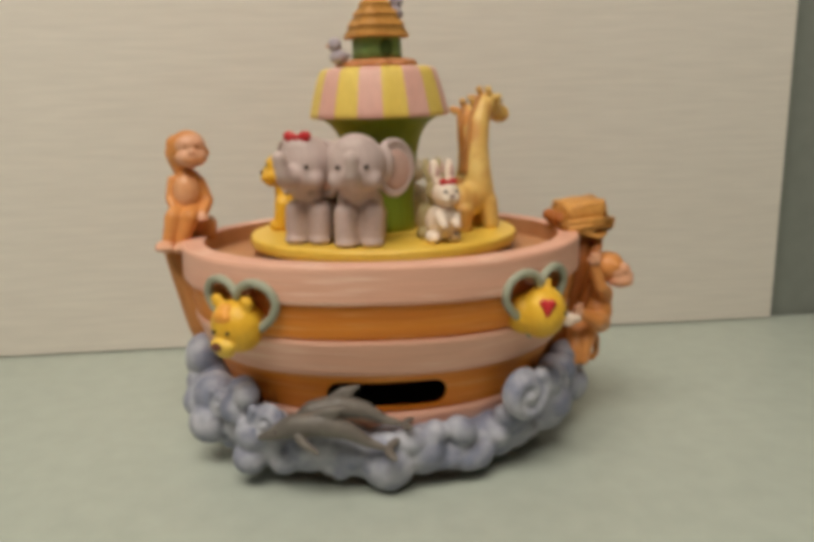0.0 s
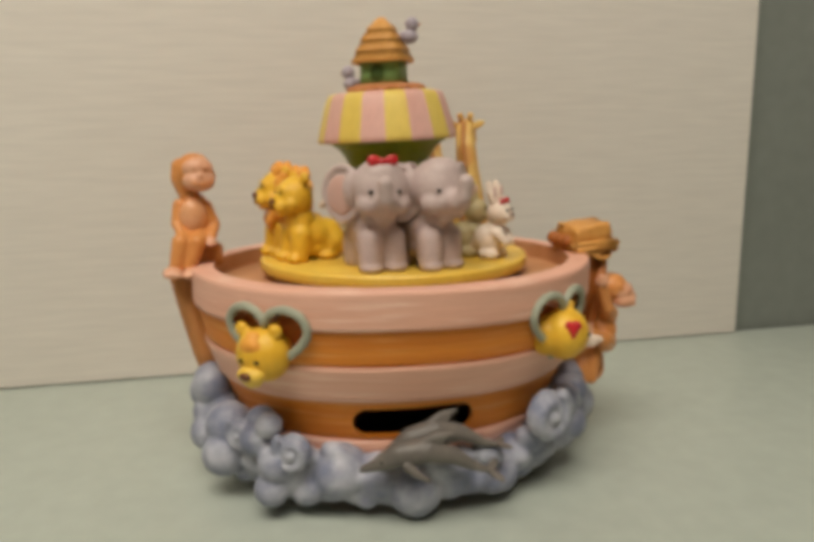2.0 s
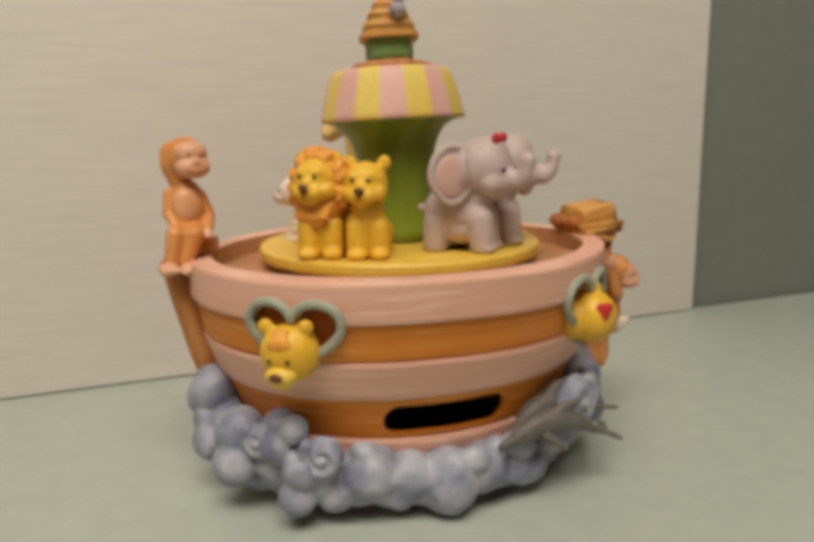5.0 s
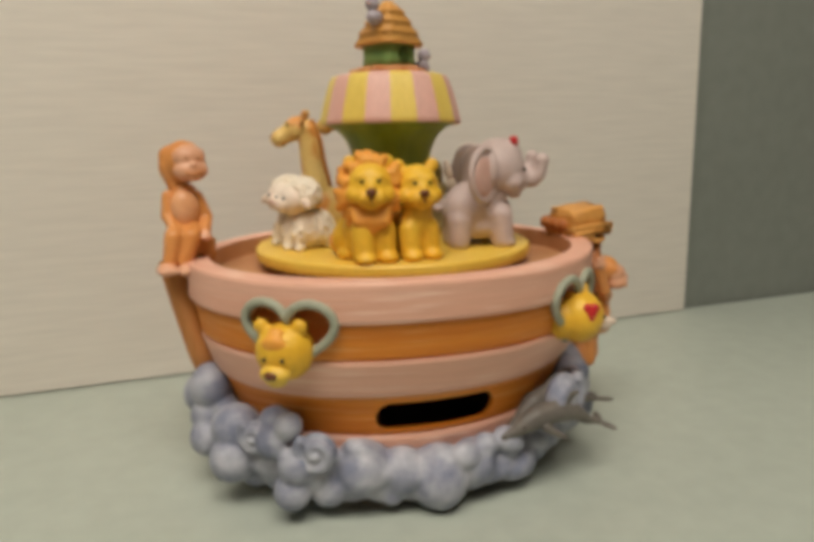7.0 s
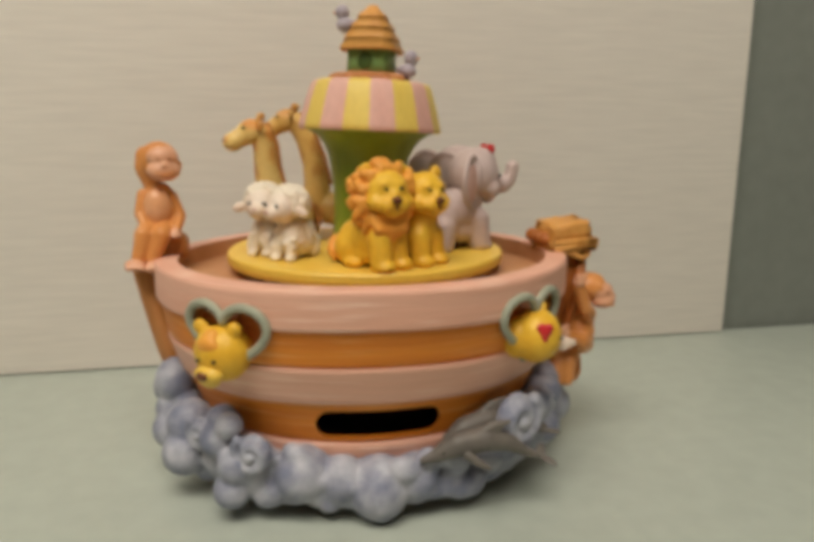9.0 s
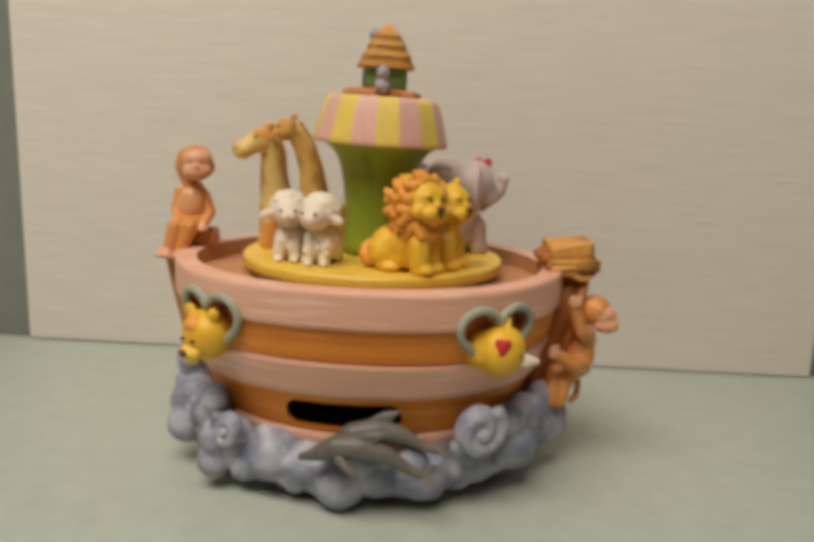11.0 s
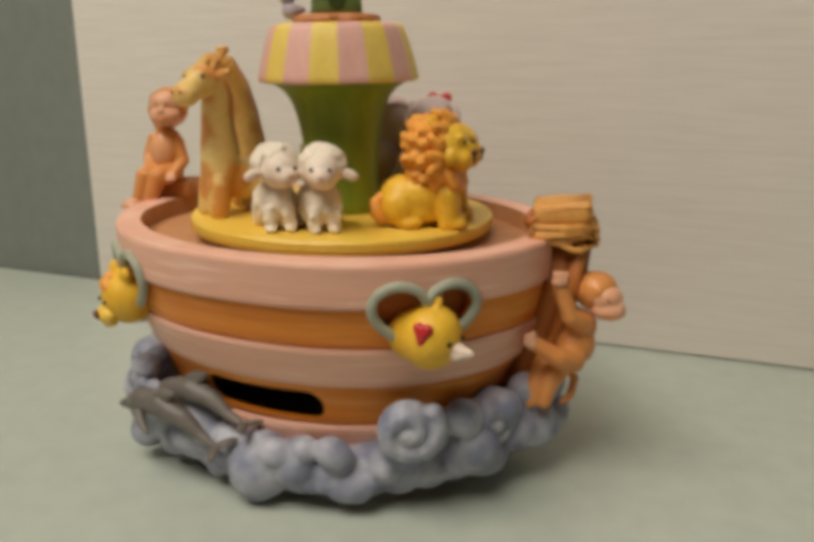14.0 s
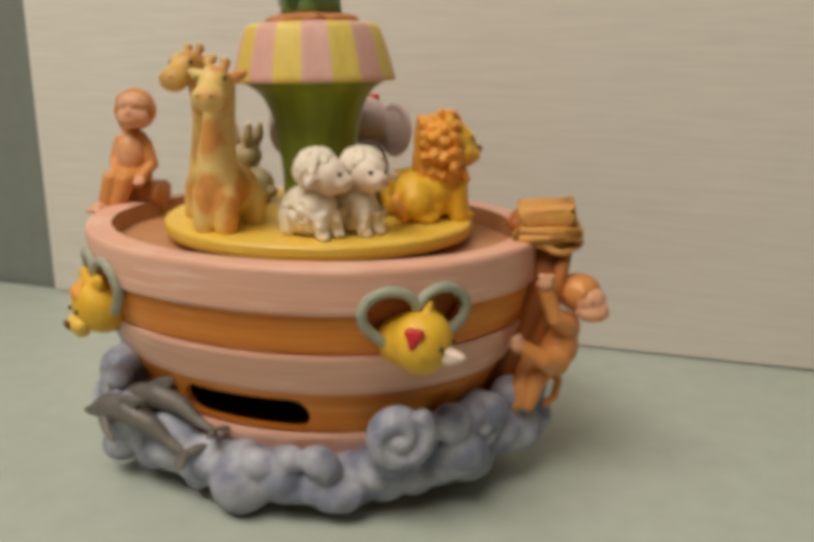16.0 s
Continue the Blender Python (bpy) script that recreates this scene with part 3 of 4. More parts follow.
def monkey_climbing():
    o = empty("climbing_monkey", pose(0.0890, -0.0090, 0.030, 0, 0, 20))
    o.parent = ark
    tagged(o, "orange-brown resin monkey climbing the stern post")
    molded("body", [(3.4, 0, 21.5, 6.6, 6.4, 7.6, 0, 18, 0), (5, 0, 28.5, 5.2, 5.4, 6)] + chain((4, -4.6, 31, 3.2), (-0.6, -7, 34, 2.9), (-4.4, -6.4, 44, 2.7)) + chain((4, 4, 31, 2.9), (-2, 6, 36, 2.6), (-5.5, 5, 44, 2.3))
           + chain((1.6, -4.4, 18, 4.6), (-4, -9, 20.5, 3.4), (-11, -8, 24.5, 2.6)) + chain((-0.5, 0, 15, 4.2), (-5, -3.5, 10, 3.6), (-7, -5, 3, 2.8)) + chain((-6, 2, 14, 3.6), (-10, -2, 7, 3.2), (-11, -3, 2, 2.6)), MONKEY, o, "", 0.0006)
    molded("head", [(9.2, 0.8, 40.6, 7.2, 7.0, 6.8), (8.6, -5.6, 41.6, 1.5, 1.5, 2.4), (8.2, 7.0, 39.5, 1.4, 1.9, 2.5)], MONKEY, o, "orange-brown hair round the head", 0.0006)
    face = molded("face", [(11.6, -3.4, 39.4, 5.6, 4.4, 4.2), (12.6, -3.8, 35.4, 5.8, 4.8, 3.5), (15.8, -6.4, 37.8, 1.3, 1.2, 1.1)], MONKEYSKIN, o, "pinkish bare face", 0.0005, 2)
    for x, y in ((11.2, -7.6), (15.8, -4.8)):
        bead("eye", [(x, y, 39.6, 0.5)], BROWN, face)
    molded("mouth", chain((10.6, -8.2, 34.6, 0.45), (14.6, -8.0, 33.8, 0.5), (17.4, -5.4, 34.6, 0.45)), MONKEY, face, "", 0.0003, 0)
    molded("hand", [(-4.8, -7.2, 46.2, 3.0, 2.8, 2.6)] + [(-6.6 + 1.7 * k, -8.2, 48.6, 1.15) for k in range(3)], MONKEYSKIN, o, "", 0.0005, 2)
    molded("foot", [(-13.0, -8.5, 25.6, 2.5, 2.3, 2.8), (-14.4, -9.0, 27.8, 1.2), (-12.6, -9.4, 28.6, 1.2), (-14.8, -9.2, 25.6, 1.1)], MONKEYSKIN, o, "", 0.0005, 2)
    molded("tail", chain((0, 2, 15, 1.7), (4.5, 1, 9, 1.5), (3.0, -1.0, 3.5, 1.4), (0.0, -2, 1.5, 1.3)), MONKEY, o, "", 0.0005, 2)


monkey_sitting()
monkey_climbing()


def hull_frame(theta, z, out):
    a, b = girth(z)
    n = math.atan2(math.sin(theta) / b, math.cos(theta) / a)
    p = on_hull(theta, z, out)
    return pose(p.x, p.y, p.z, 0, 0, math.degrees(n) + 90)


def bear():
    o = empty("bear_head", hull_frame(HEARTS[0], 0.0632, 0.0035) @ pose(-0.0012, 0.0008, 0.0012, 10, 0, 2) @ Matrix.Diagonal((0.98, 0.95, 0.97, 1)))
    o.parent = ark
    tagged(o, "yellow bear head looking out of a heart window")
    molded("head", [(0, 0, 0, 10.2, 9.0, 10.2), (0, 6, -1, 8, 8, 8), (-7.4, 0, 9.2, 3.0, 2.2, 3.0), (6.4, 0, 9.6, 3.0, 2.2, 3.0)], LION, o)
    molded("muzzle", [(-0.5, -8.2, -4.2, 5.6, 3.8, 3.4), (-0.5, -8.0, -7.0, 4.0, 2.8, 2.2)], YELLOW, o, "pale yellow muzzle")
    bead("nose", [(-0.5, -11.9, -3.2, 2.4, 1.1, 1.7)], NOSE, o)
    bead("eye", [(-3.6, -8.7, 1.0, 0.8)], BLACK, o)
    bead("eye", [(2.8, -8.7, 1.0, 0.8)], BLACK, o)
    molded("brow", [(-0.5, -6.0, 5.4, 4.6, 2.2, 3.4), (-0.5, -3.6, 8.4, 3.2, 2.4, 2.2)], MANE, o, "orange brow patch")


def duck():
    o = empty("duck_head", hull_frame(HEARTS[1], 0.0640, 0.0030) @ pose(0.0012, 0, 0.0012, 4, 0, 40))
    o.parent = ark
    tagged(o, "yellow duckling head looking out of a heart window")
    molded("head", [(0, 0, 0, 9.6, 9.2, 10.0), (0, 6, -1, 8, 8, 8)] + chain((0, -1, 9.5, 1.7), (0.5, -1.5, 11.8, 1.2)), LION, o)
    molded("beak", chain((0, -8.2, -1.8, 2.9), (0, -13.4, -1.4, 1.5)) + [(0, -9.5, -3.0, 3.2, 3, 1.6)], BEAK, o, "white beak")
    bead("eye", [(3.6, -8.4, 1.0, 0.8)], BLACK, o)
    bead("eye", [(-3.6, -8.4, 1.0, 0.8)], BLACK, o)
    molded("heart_mark", [(-7.7, -3.1, 5.2, 1.7, 1.9, 1.9), (-7.9, -0.4, 5.0, 1.7, 1.9, 1.9), (-8.4, -1.8, 3.4, 1.6, 2.1, 2.0), (-9.0, -1.9, 1.6, 1.0, 1.2, 1.3)], RED, o, "red heart painted on the cheek", 0.0005)


bear()
duck()

# ---- turntable with pairs of animals ----
AXIS = (0.0005, 0.0085, 0.0892)
turntable = empty("turntable", pose(*AXIS))
tagged(turntable, "round yellow turntable with pairs of resin animals", "turntable")
part("disc", lathe([(0.0546, -0.0048), (0.0560, -0.0045), (0.0565, -0.0030), (0.0564, -0.0007), (0.0558, 0.0), (0.001, 0.0)], 96), YELLOW, turntable, "yellow painted disc", False)
part("spindle", lathe([(0.010, -0.0086), (0.010, -0.0046)], 24), BROWN, turntable)


def stand(name, x, y, heading, label):
    """An animal's base on the disc, in millimetres from its middle, and the way that it heads."""
    o = empty(name, pose(x * 0.001, y * 0.001, -0.0002, 0, 0, heading + 90))
    o.parent = turntable
    tagged(o, label)
    return o


def turned(x, y, deg, scale=1.0, drop=0.0):
    return pose(0, 0, -drop * 0.001) @ Matrix.Scale(scale, 4) @ pose(x * 0.001, y * 0.001, 0, 0, 0, deg) @ pose(-x * 0.001, -y * 0.001, 0)


def elephant(o, bow, flip, look_aside):
    size = pose(0, 0.001, 0) @ Matrix.Diagonal((1.03, 1.03, 1.03, 1))
    h = turned(0, -3, look_aside, 1.07, 3.8)
    molded("body", [(0, 3, 15.0, 8.4, 9.6, 9.6), (0, 8.5, 13.8, 8.8, 8.6, 9.6), (0, 3, 8.5, 7.4, 9.5, 6.0)] + chain((-4.2, -4.4, 12, 4.9), (-4.5, -5.4, 3.0, 4.5)) + chain((4.2, -4.4, 12, 4.9), (4.5, -5.4, 3.0, 4.5)) + chain((-4.8, 11, 10, 5.0), (-5.0, 11.6, 3.0, 4.5)) + chain((4.8, 11, 10, 5.0), (5.0, 11.6, 3.0, 4.5))
           + [(0, -2, 20, 6.8, 6.5, 6), (-4.6, -6.6, 1.8, 4.5, 4.2, 2.0), (4.6, -6.6, 1.8, 4.5, 4.2, 2.0)], GREY, o, m=size)
    molded("head", [(0, -3.6, 32.2, 10.2, 9.8, 10.2), (0, -5.5, 36.0, 7.8, 7.0, 6.6), (0, -9.0, 27.6, 6.8, 5.6, 5.2), (-5.4, -8.2, 27.2, 4.0), (5.4, -8.2, 27.2, 4.0), (0, -9.6, 22.8, 3.4, 2.8, 2.2)]
           + chain((0, -12.6, 28.6, 3.7), (0.4 * flip, -16.0, 27.6, 3.2), (0.9 * flip, -18.4, 29.6, 2.8), (1.2 * flip, -19.2, 32.6, 2.5), (1.3 * flip, -19.6, 34.8, 2.7)), GREY, o, m=h)
    for s in (-1, 1):
        cx, cy, cz, c, q = s * 11.8, 3.0, 30.0, math.cos(radians(42)), math.sin(radians(42))
        edge = []
        for i in range(64):
            a = 2 * math.pi * i / 64
            ru, rv = 7.6 - 1.2 * max(0.0, -math.sin(a)), 8.8 + (0.6 if math.sin(a) > 0 else 0)
            edge.append((cx + s * c * ru * math.cos(a), cy + q * ru * math.cos(a) - 0.4, cz + rv * math.sin(a), 1.35))
        ear = molded("ear", edge + [(cx, cy, cz, 7.5, 1.3, 8.7, 0, 0, s * 42), (s * 9.0, -0.5, 32, 3.6, 2.4, 6.4)], GREY, o, "", 0.0006, 4, h)
        molded("inner_ear", [(cx + s * 0.9, cy - 0.6, cz - 0.2, 6.0, 1.15, 7.2, 0, 0, s * 42)], EARPINK, ear, "pinkish inner ear", 0.0006, 2)
        bead("eye", [(s * 4.8, -12.6, 31.6, 0.85, 0.6, 0.75)], BLACK, o, m=h)
    molded("tail", chain((0, 15, 17, 1.3), (1, 18.2, 14, 1.1), (1.5, 18.8, 15.0, 1.7)), GREY, o, m=size)
    if bow:
        molded("bow", [(-2.9, -9.2, 41.6, 2.7, 1.5, 2.1, 0, 14, 0), (2.9, -9.2, 41.6, 2.7, 1.5, 2.1, 0, -14, 0), (0, -9.8, 41.4, 1.3)], RED, o, "red bow", 0.0005, 1, h)


def lion(o, male, look_aside):
    size = Matrix.Scale(1.05 if male else 1.0, 4)
    h = turned(0, -3, look_aside, 1.05 if male else 1.0)
    molded("body", [(0, 3, 10.2, 7.2, 9.4, 7.6), (0, 9, 9.4, 7.4, 8, 7.4), (-4.4, 10.5, 6.8, 4.4, 5.4, 6.0), (4.4, 10.5, 6.8, 4.4, 5.4, 6.0), (0, 4, 5.6, 6.6, 9.0, 4.6), (0, -3.6, 13, 6.4, 5.2, 7.4)] + chain((-3.7, -4.8, 11, 4.3), (-4.0, -6.0, 2.4, 3.8)) + chain((3.7, -4.8, 11, 4.3), (4.0, -6.0, 2.4, 3.8))
           + [(-4.1, -8.2, 2.0, 3.7, 3.6, 2.2), (4.1, -8.2, 2.0, 3.7, 3.6, 2.2), (-5.4, 6.8, 2.0, 3.2, 4.6, 2.1), (5.4, 6.8, 2.0, 3.2, 4.6, 2.1), (0, -3, 17, 6, 6, 6)], LION, o, m=size)
    molded("head", [(0, -4.6, 26.0, 7.8, 7.4, 8.2), (0, -9.4, 25.4, 2.6, 4.2, 3.2), (-2.3, -11.0, 22.6, 3.3, 3.2, 2.9), (2.3, -11.0, 22.6, 3.3, 3.2, 2.9), (0, -10.2, 20.2, 2.8, 2.6, 1.9), (-2.9, -10.0, 29.4, 2.3, 1.6, 1.2, 0, -12, 0), (2.9, -10.0, 29.4, 2.3, 1.6, 1.2, 0, 12, 0), (-6.2, -2.4, 33.4, 2.6, 1.9, 2.8), (6.2, -2.4, 33.4, 2.6, 1.9, 2.8), (-5.2, -8, 23.4, 3.2), (5.2, -8, 23.4, 3.2)], LION, o, "", 0.0006, 3, h)
    bead("nose", [(0, -14.0, 24.6, 1.9, 1.0, 1.3)], NOSE, o, m=h)
    bead("mouth", [(0, -13.9, 22.4, 0.35, 0.5, 1.3)], NOSE, o, m=h)
    for s in (-1, 1):
        bead("eye", [(s * 2.7, -11.4, 27.9, 0.75, 0.5, 0.6)], BLACK, o, m=h)
    if male:
        rnd = random.Random(3)
        locks = [(0, 1.6, 24.8, 9.2, 6.6, 10.0), (0, 4.4, 20, 7.0, 4.6, 8.6)]
        for row in range(4):
            for i in range(15):
                t = 2 * math.pi * (i + 0.5 * (row % 2)) / 15 + rnd.uniform(-0.12, 0.12)
                down = max(0.0, -math.cos(t))
                y0, r0, r1 = -5.4 + 3.3 * row, 6.6 - 0.5 * row, 10.7 - 0.6 * row + rnd.uniform(-0.6, 0.7)
                bend = rnd.choice((-1, 1)) * 0.16
                at = lambda k, rr, dy, dz: (rr * math.sin(t + bend * k), y0 + dy, 25.2 + rr * 1.03 * math.cos(t + bend * k) - dz * down)
                locks += chain((*at(0, r0, 0, 0), 1.9), (*at(1, (r0 + r1) / 2, 0.2, 1.4), 2.1), (*at(0.2, r1, 1.8, 3.2), 1.6), n=4)
        for i in range(11):
            x0 = -5.5 + 1.1 * i
            locks += chain((x0, -7.2, 18.5, 1.8), (x0 * 0.85, -8.9, 14.5, 1.7), (x0 * 0.6 + rnd.uniform(-0.5, 0.5), -8.6, 10.2 + abs(x0) * 0.4, 0.7), n=4)
        for i in range(26):
            x0, z0 = rnd.uniform(-6.5, 6.5), rnd.uniform(17, 31)
            locks += chain((x0, 6.8 - abs(x0) * 0.2, z0, 1.7), (x0 + rnd.uniform(-1, 1), 8.2 - abs(x0) * 0.25, z0 - 4, 0.8), n=3)
        molded("mane", locks, MANE, o, "orange curly mane", 0.0005, 3, h)
    molded("tail", chain((-2, 15.5, 10, 1.9), (-4, 18.0, 8, 2.0), (-5.5, 17.2, 5, 2.4), (-5.6, 15.6, 3.0, 2.0)), MANE if male else LION, o, m=size)


def lamb(o, seed, aside):
    rnd = random.Random(seed)
    wool = [(0, 4.5, 8.0, 6.4, 8.4, 7.0), (0, -0.5, 8.5, 6.2, 6.2, 7.4)]
    for i in range(190):
        u = 1 - 2 * (i + 0.5) / 190
        t = i * 2.39996 + rnd.uniform(-0.15, 0.15)
        q = math.sqrt(1 - u * u)
        wool.append((6.6 * q * math.cos(t), 3.6 + 9.0 * q * math.sin(t), 8.2 + 7.2 * u, rnd.uniform(0.95, 1.5)))
    for s in (-1, 1):
        wool += chain((s * 3.1, -5.0, 7, 2.4), (s * 3.2, -5.6, 2.0, 2.2)) + chain((s * 4.2, 9, 6, 3.2), (s * 4.6, 8.5, 2.2, 2.7)) + [(s * 3.2, -6.4, 1.4, 2.2, 2.4, 1.5)]
        wool += [(s * 3.2 + rnd.uniform(-2.2, 2.2), -6.6 + rnd.uniform(-0.6, 0.6), 3.2 + 1.3 * k, rnd.uniform(0.8, 1.2)) for k in range(5)]
    molded("body", wool + [(0, 13.2, 7, 3.0)], CREAM, o, "", 0.00045, 1)
    h = turned(0, -3, aside, 1.0) @ pose(0, 0, 0.016) @ Matrix.Scale(1.12, 4) @ pose(0, 0, -0.016)
    molded("head", [(0, -4.6, 19.6, 5.4, 5.4, 5.4), (0, -8.6, 18.2, 3.4, 3.4, 3.0)], RABBIT, o, "", 0.0005, 3, h)
    cap_ = [(0, -0.8, 20.8, 6.2, 5.6, 5.6)]
    for i in range(120):
        u = 1 - 1.5 * (i + 0.5) / 120
        t = i * 2.39996 + rnd.uniform(-0.2, 0.2)
        q = math.sqrt(1 - u * u)
        p = (6.2 * q * math.cos(t), -0.8 + 5.9 * q * math.sin(t), 20.8 + 5.8 * u)
        if p[1] > -4.6 or p[2] > 23.4:
            cap_.append((*p, rnd.uniform(0.85, 1.35)))
    molded("wool_cap", cap_, CREAM, o, "curly wool cap", 0.00045, 1, h)
    for s in (-1, 1):
        molded("ear", [(s * 7.8, -3.6, 18.6, 3.0, 1.3, 1.8, 0, s * 18, 0), (s * 5.4, -3.4, 19.4, 2, 1.4, 1.6)], RABBIT, o, "", 0.0005, 3, h)
        bead("eye", [(s * 2.5, -9.5, 20.6, 0.62)], BLACK, o, m=h)
    bead("nose", [(0, -11.9, 18.8, 0.8, 0.4, 0.5)], EARPINK, o, m=h)


def rabbit(o, bow, mat):
    o.scale = (1.06, 1.06, 1.06)
    molded("body", [(0, 2, 7, 5.2, 6.2, 6.6), (0, -1, 10, 4.2, 4.2, 4.6), (-4, 0, 2, 2.6, 4.2, 2.2), (4, 0, 2, 2.6, 4.2, 2.2), (0, 8.2, 5, 2.4)] + chain((-3.4, -3.6, 10, 1.9), (-2.4, -6, 6.8, 1.8)) + chain((3.4, -3.6, 10, 1.9), (2.4, -6, 6.8, 1.8)), mat, o, "", 0.0005)
    molded("head", [(0, -2.5, 17.6, 5.0, 4.8, 4.9), (-1.6, -6.2, 16.2, 2.0, 1.8, 1.7), (1.6, -6.2, 16.2, 2.0, 1.8, 1.7)], mat, o, "", 0.0005)
    for s in (-1, 1):
        ear = molded("ear", chain((s * 2.2, -1.4, 21, 1.7), (s * 2.8, -0.2, 25, 2.0), (s * 3.0, 0.6, 28.5, 1.3)), mat, o, "", 0.0005)
        bead("inner_ear", [(s * 2.8, -1.9, 25, 0.9, 0.5, 3.0)], EARPINK, ear)
        bead("eye", [(s * 2.1, -6.7, 18.8, 0.6)], BLACK, o)
    bead("nose", [(0, -8.1, 17.2, 0.8, 0.5, 0.6)], NOSE, o)
    if bow:
        molded("bow", [(-1.9, -4.6, 22.0, 1.9, 1.1, 1.4, 0, 20, 0), (1.7, -4.6, 22.0, 1.9, 1.1, 1.4, 0, -20, 0), (0, -5, 21.8, 0.9)], RED, o, "red bow", 0.0004, 1)


def giraffe(o, mat, lean, nod, height, size, aside):
    """lean: sideways bend of the neck at its top; nod: how far forward it bends; aside: turn of the head."""
    o.scale = (size, size, size)
    x, y, z = lean, -5 - nod, height
    molded("body", [(0, 6, 11.5, 6.4, 8.8, 7.0), (0, 10, 11, 6.6, 6.0, 7.4), (0, -2, 13, 6.0, 5.4, 6.4)] + chain((-3.4, -3.5, 11, 3.9), (-3.7, -4.6, 2.2, 3.5)) + chain((3.4, -3.5, 11, 3.9), (3.7, -4.6, 2.2, 3.5)) + chain((-4.0, 11, 8, 4.2), (-4.3, 11.5, 2.2, 3.5)) + chain((4.0, 11, 8, 4.2), (4.3, 11.5, 2.2, 3.5))
           + chain((0, -1.2, 15, 6.6), (0, -1.8 + nod * 0.25, 22, 5.7), (lean * 0.35, -2.6 + nod * 0.2, height * 0.66, 4.9), (lean * 0.7, -3 - nod * 0.3, height * 0.86, 4.5), (x, y + 1.4, z, 4.2), n=8), mat, o, "", 0.0008, 4)
    turn_ = pose(x * 0.001, y * 0.001, z * 0.001, 0, 0, aside) @ Matrix.Scale(1.1, 4)
    molded("head", [(0, -2.6, 0.6, 4.3, 5.2, 4.5, 18, 0, 0), (0, -6.0, -1.2, 3.5, 4.0, 3.4), (0, -8.8, -2.8, 4.2, 3.6, 3.4, 14, 0, 0), (-2.2, -4.6, 2.4, 1.7), (2.2, -4.6, 2.4, 1.7)], mat, o, "", 0.0006, 3, turn_)
    for s in (-1, 1):
        molded("horn", chain((s * 1.7, -0.3, 3.8, 1.2), (s * 2.0, 0.8, 5.6, 1.1)) + [(s * 2.0, 0.9, 5.9, 1.4)], GIRAFFE2, o, "", 0.0004, 1, turn_)
        molded("ear", [(s * 5.0, 0.2, 2.6, 2.8, 1.0, 1.6, 0, s * -22, s * 18), (s * 6.6, 0.7, 3.4, 1.3, 0.8, 0.9)], mat, o, "", 0.0004, 2, turn_)
        bead("eye", [(s * 3.3, -5.4, 2.0, 0.6)], BLACK, o, m=turn_)
        bead("nostril", [(s * 1.6, -11.9, -2.2, 0.4)], NOSE, o, m=turn_)
    molded("mane", chain((lean * 0.2, 4.2 + nod * 0.25, height * 0.48, 1.3), (lean * 0.4, 2.2 + nod * 0.15, height * 0.7, 1.3), (lean * 0.8, 1.6 - nod * 0.5, height * 0.9, 1.3), (x, y + 3.6, z + 3.2, 1.4)), GIRAFFEDARK, o, "short brown mane", 0.0005, 1)
    molded("tail", chain((0, 15.5, 14, 1.1), (0.8, 17.5, 9, 1.0)) + [(0.8, 17.5, 8, 1.6)], GIRAFFEDARK, o, "", 0.0005, 1)


elephant(stand("elephant", -26.6, -31.0, -103, "grey resin elephant with a red bow"), True, -1, -8)
elephant(stand("elephant", -7.8, -40.0, -90, "grey resin elephant with raised trunk"), False, 1, -7)
rabbit(stand("rabbit", 20.5, -27.0, -52, "tan resin rabbit"), False, RABBITGREY)
rabbit(stand("rabbit", 23.5, -38.0, -66, "white resin rabbit with a red bow"), True, RABBIT)
giraffe(stand("giraffe", 38.5, 20.5, 52, "pale yellow resin giraffe with orange spots"), GIRAFFE, 3.2, 0.0, 42.0, 1.1, 16)
giraffe(stand("giraffe", 39.5, -3.0, 40, "brown-spotted resin giraffe bending its neck"), GIRAFFE2, 4.0, 4.5, 48.5, 1.05, 8)
lamb(stand("lamb", -2.9, 37.6, 118, "cream-white woolly resin lamb"), 1, -14)
lamb(stand("lamb", 11.6, 39.6, 120, "cream-white woolly resin lamb"), 2, 14)
lion(stand("lion", -37.4, 22.8, 185, "yellow resin lion with an orange mane"), True, -20)
lion(stand("lioness", -38.4, 5.8, 187, "yellow resin lioness"), False, -12)

# ---- tower ----
tower = empty("tower", pose(*AXIS))
tagged(tower, "green tower with a striped awning and a bird house", "tower")
B = 0.0897
part("column", lathe([(0.0140, 0.0), (0.0136, 0.004), (0.0134, 0.0144), (0.0138, 0.020), (0.0144, 0.026), (0.0154, 0.0325), (0.0167, 0.0378), (0.0184, 0.0417), (0.0207, 0.0446), (0.0236, 0.0466), (0.0262, 0.0476), (0.0100, 0.0480)], 64), GREEN, tower, "green column flaring towards its top")


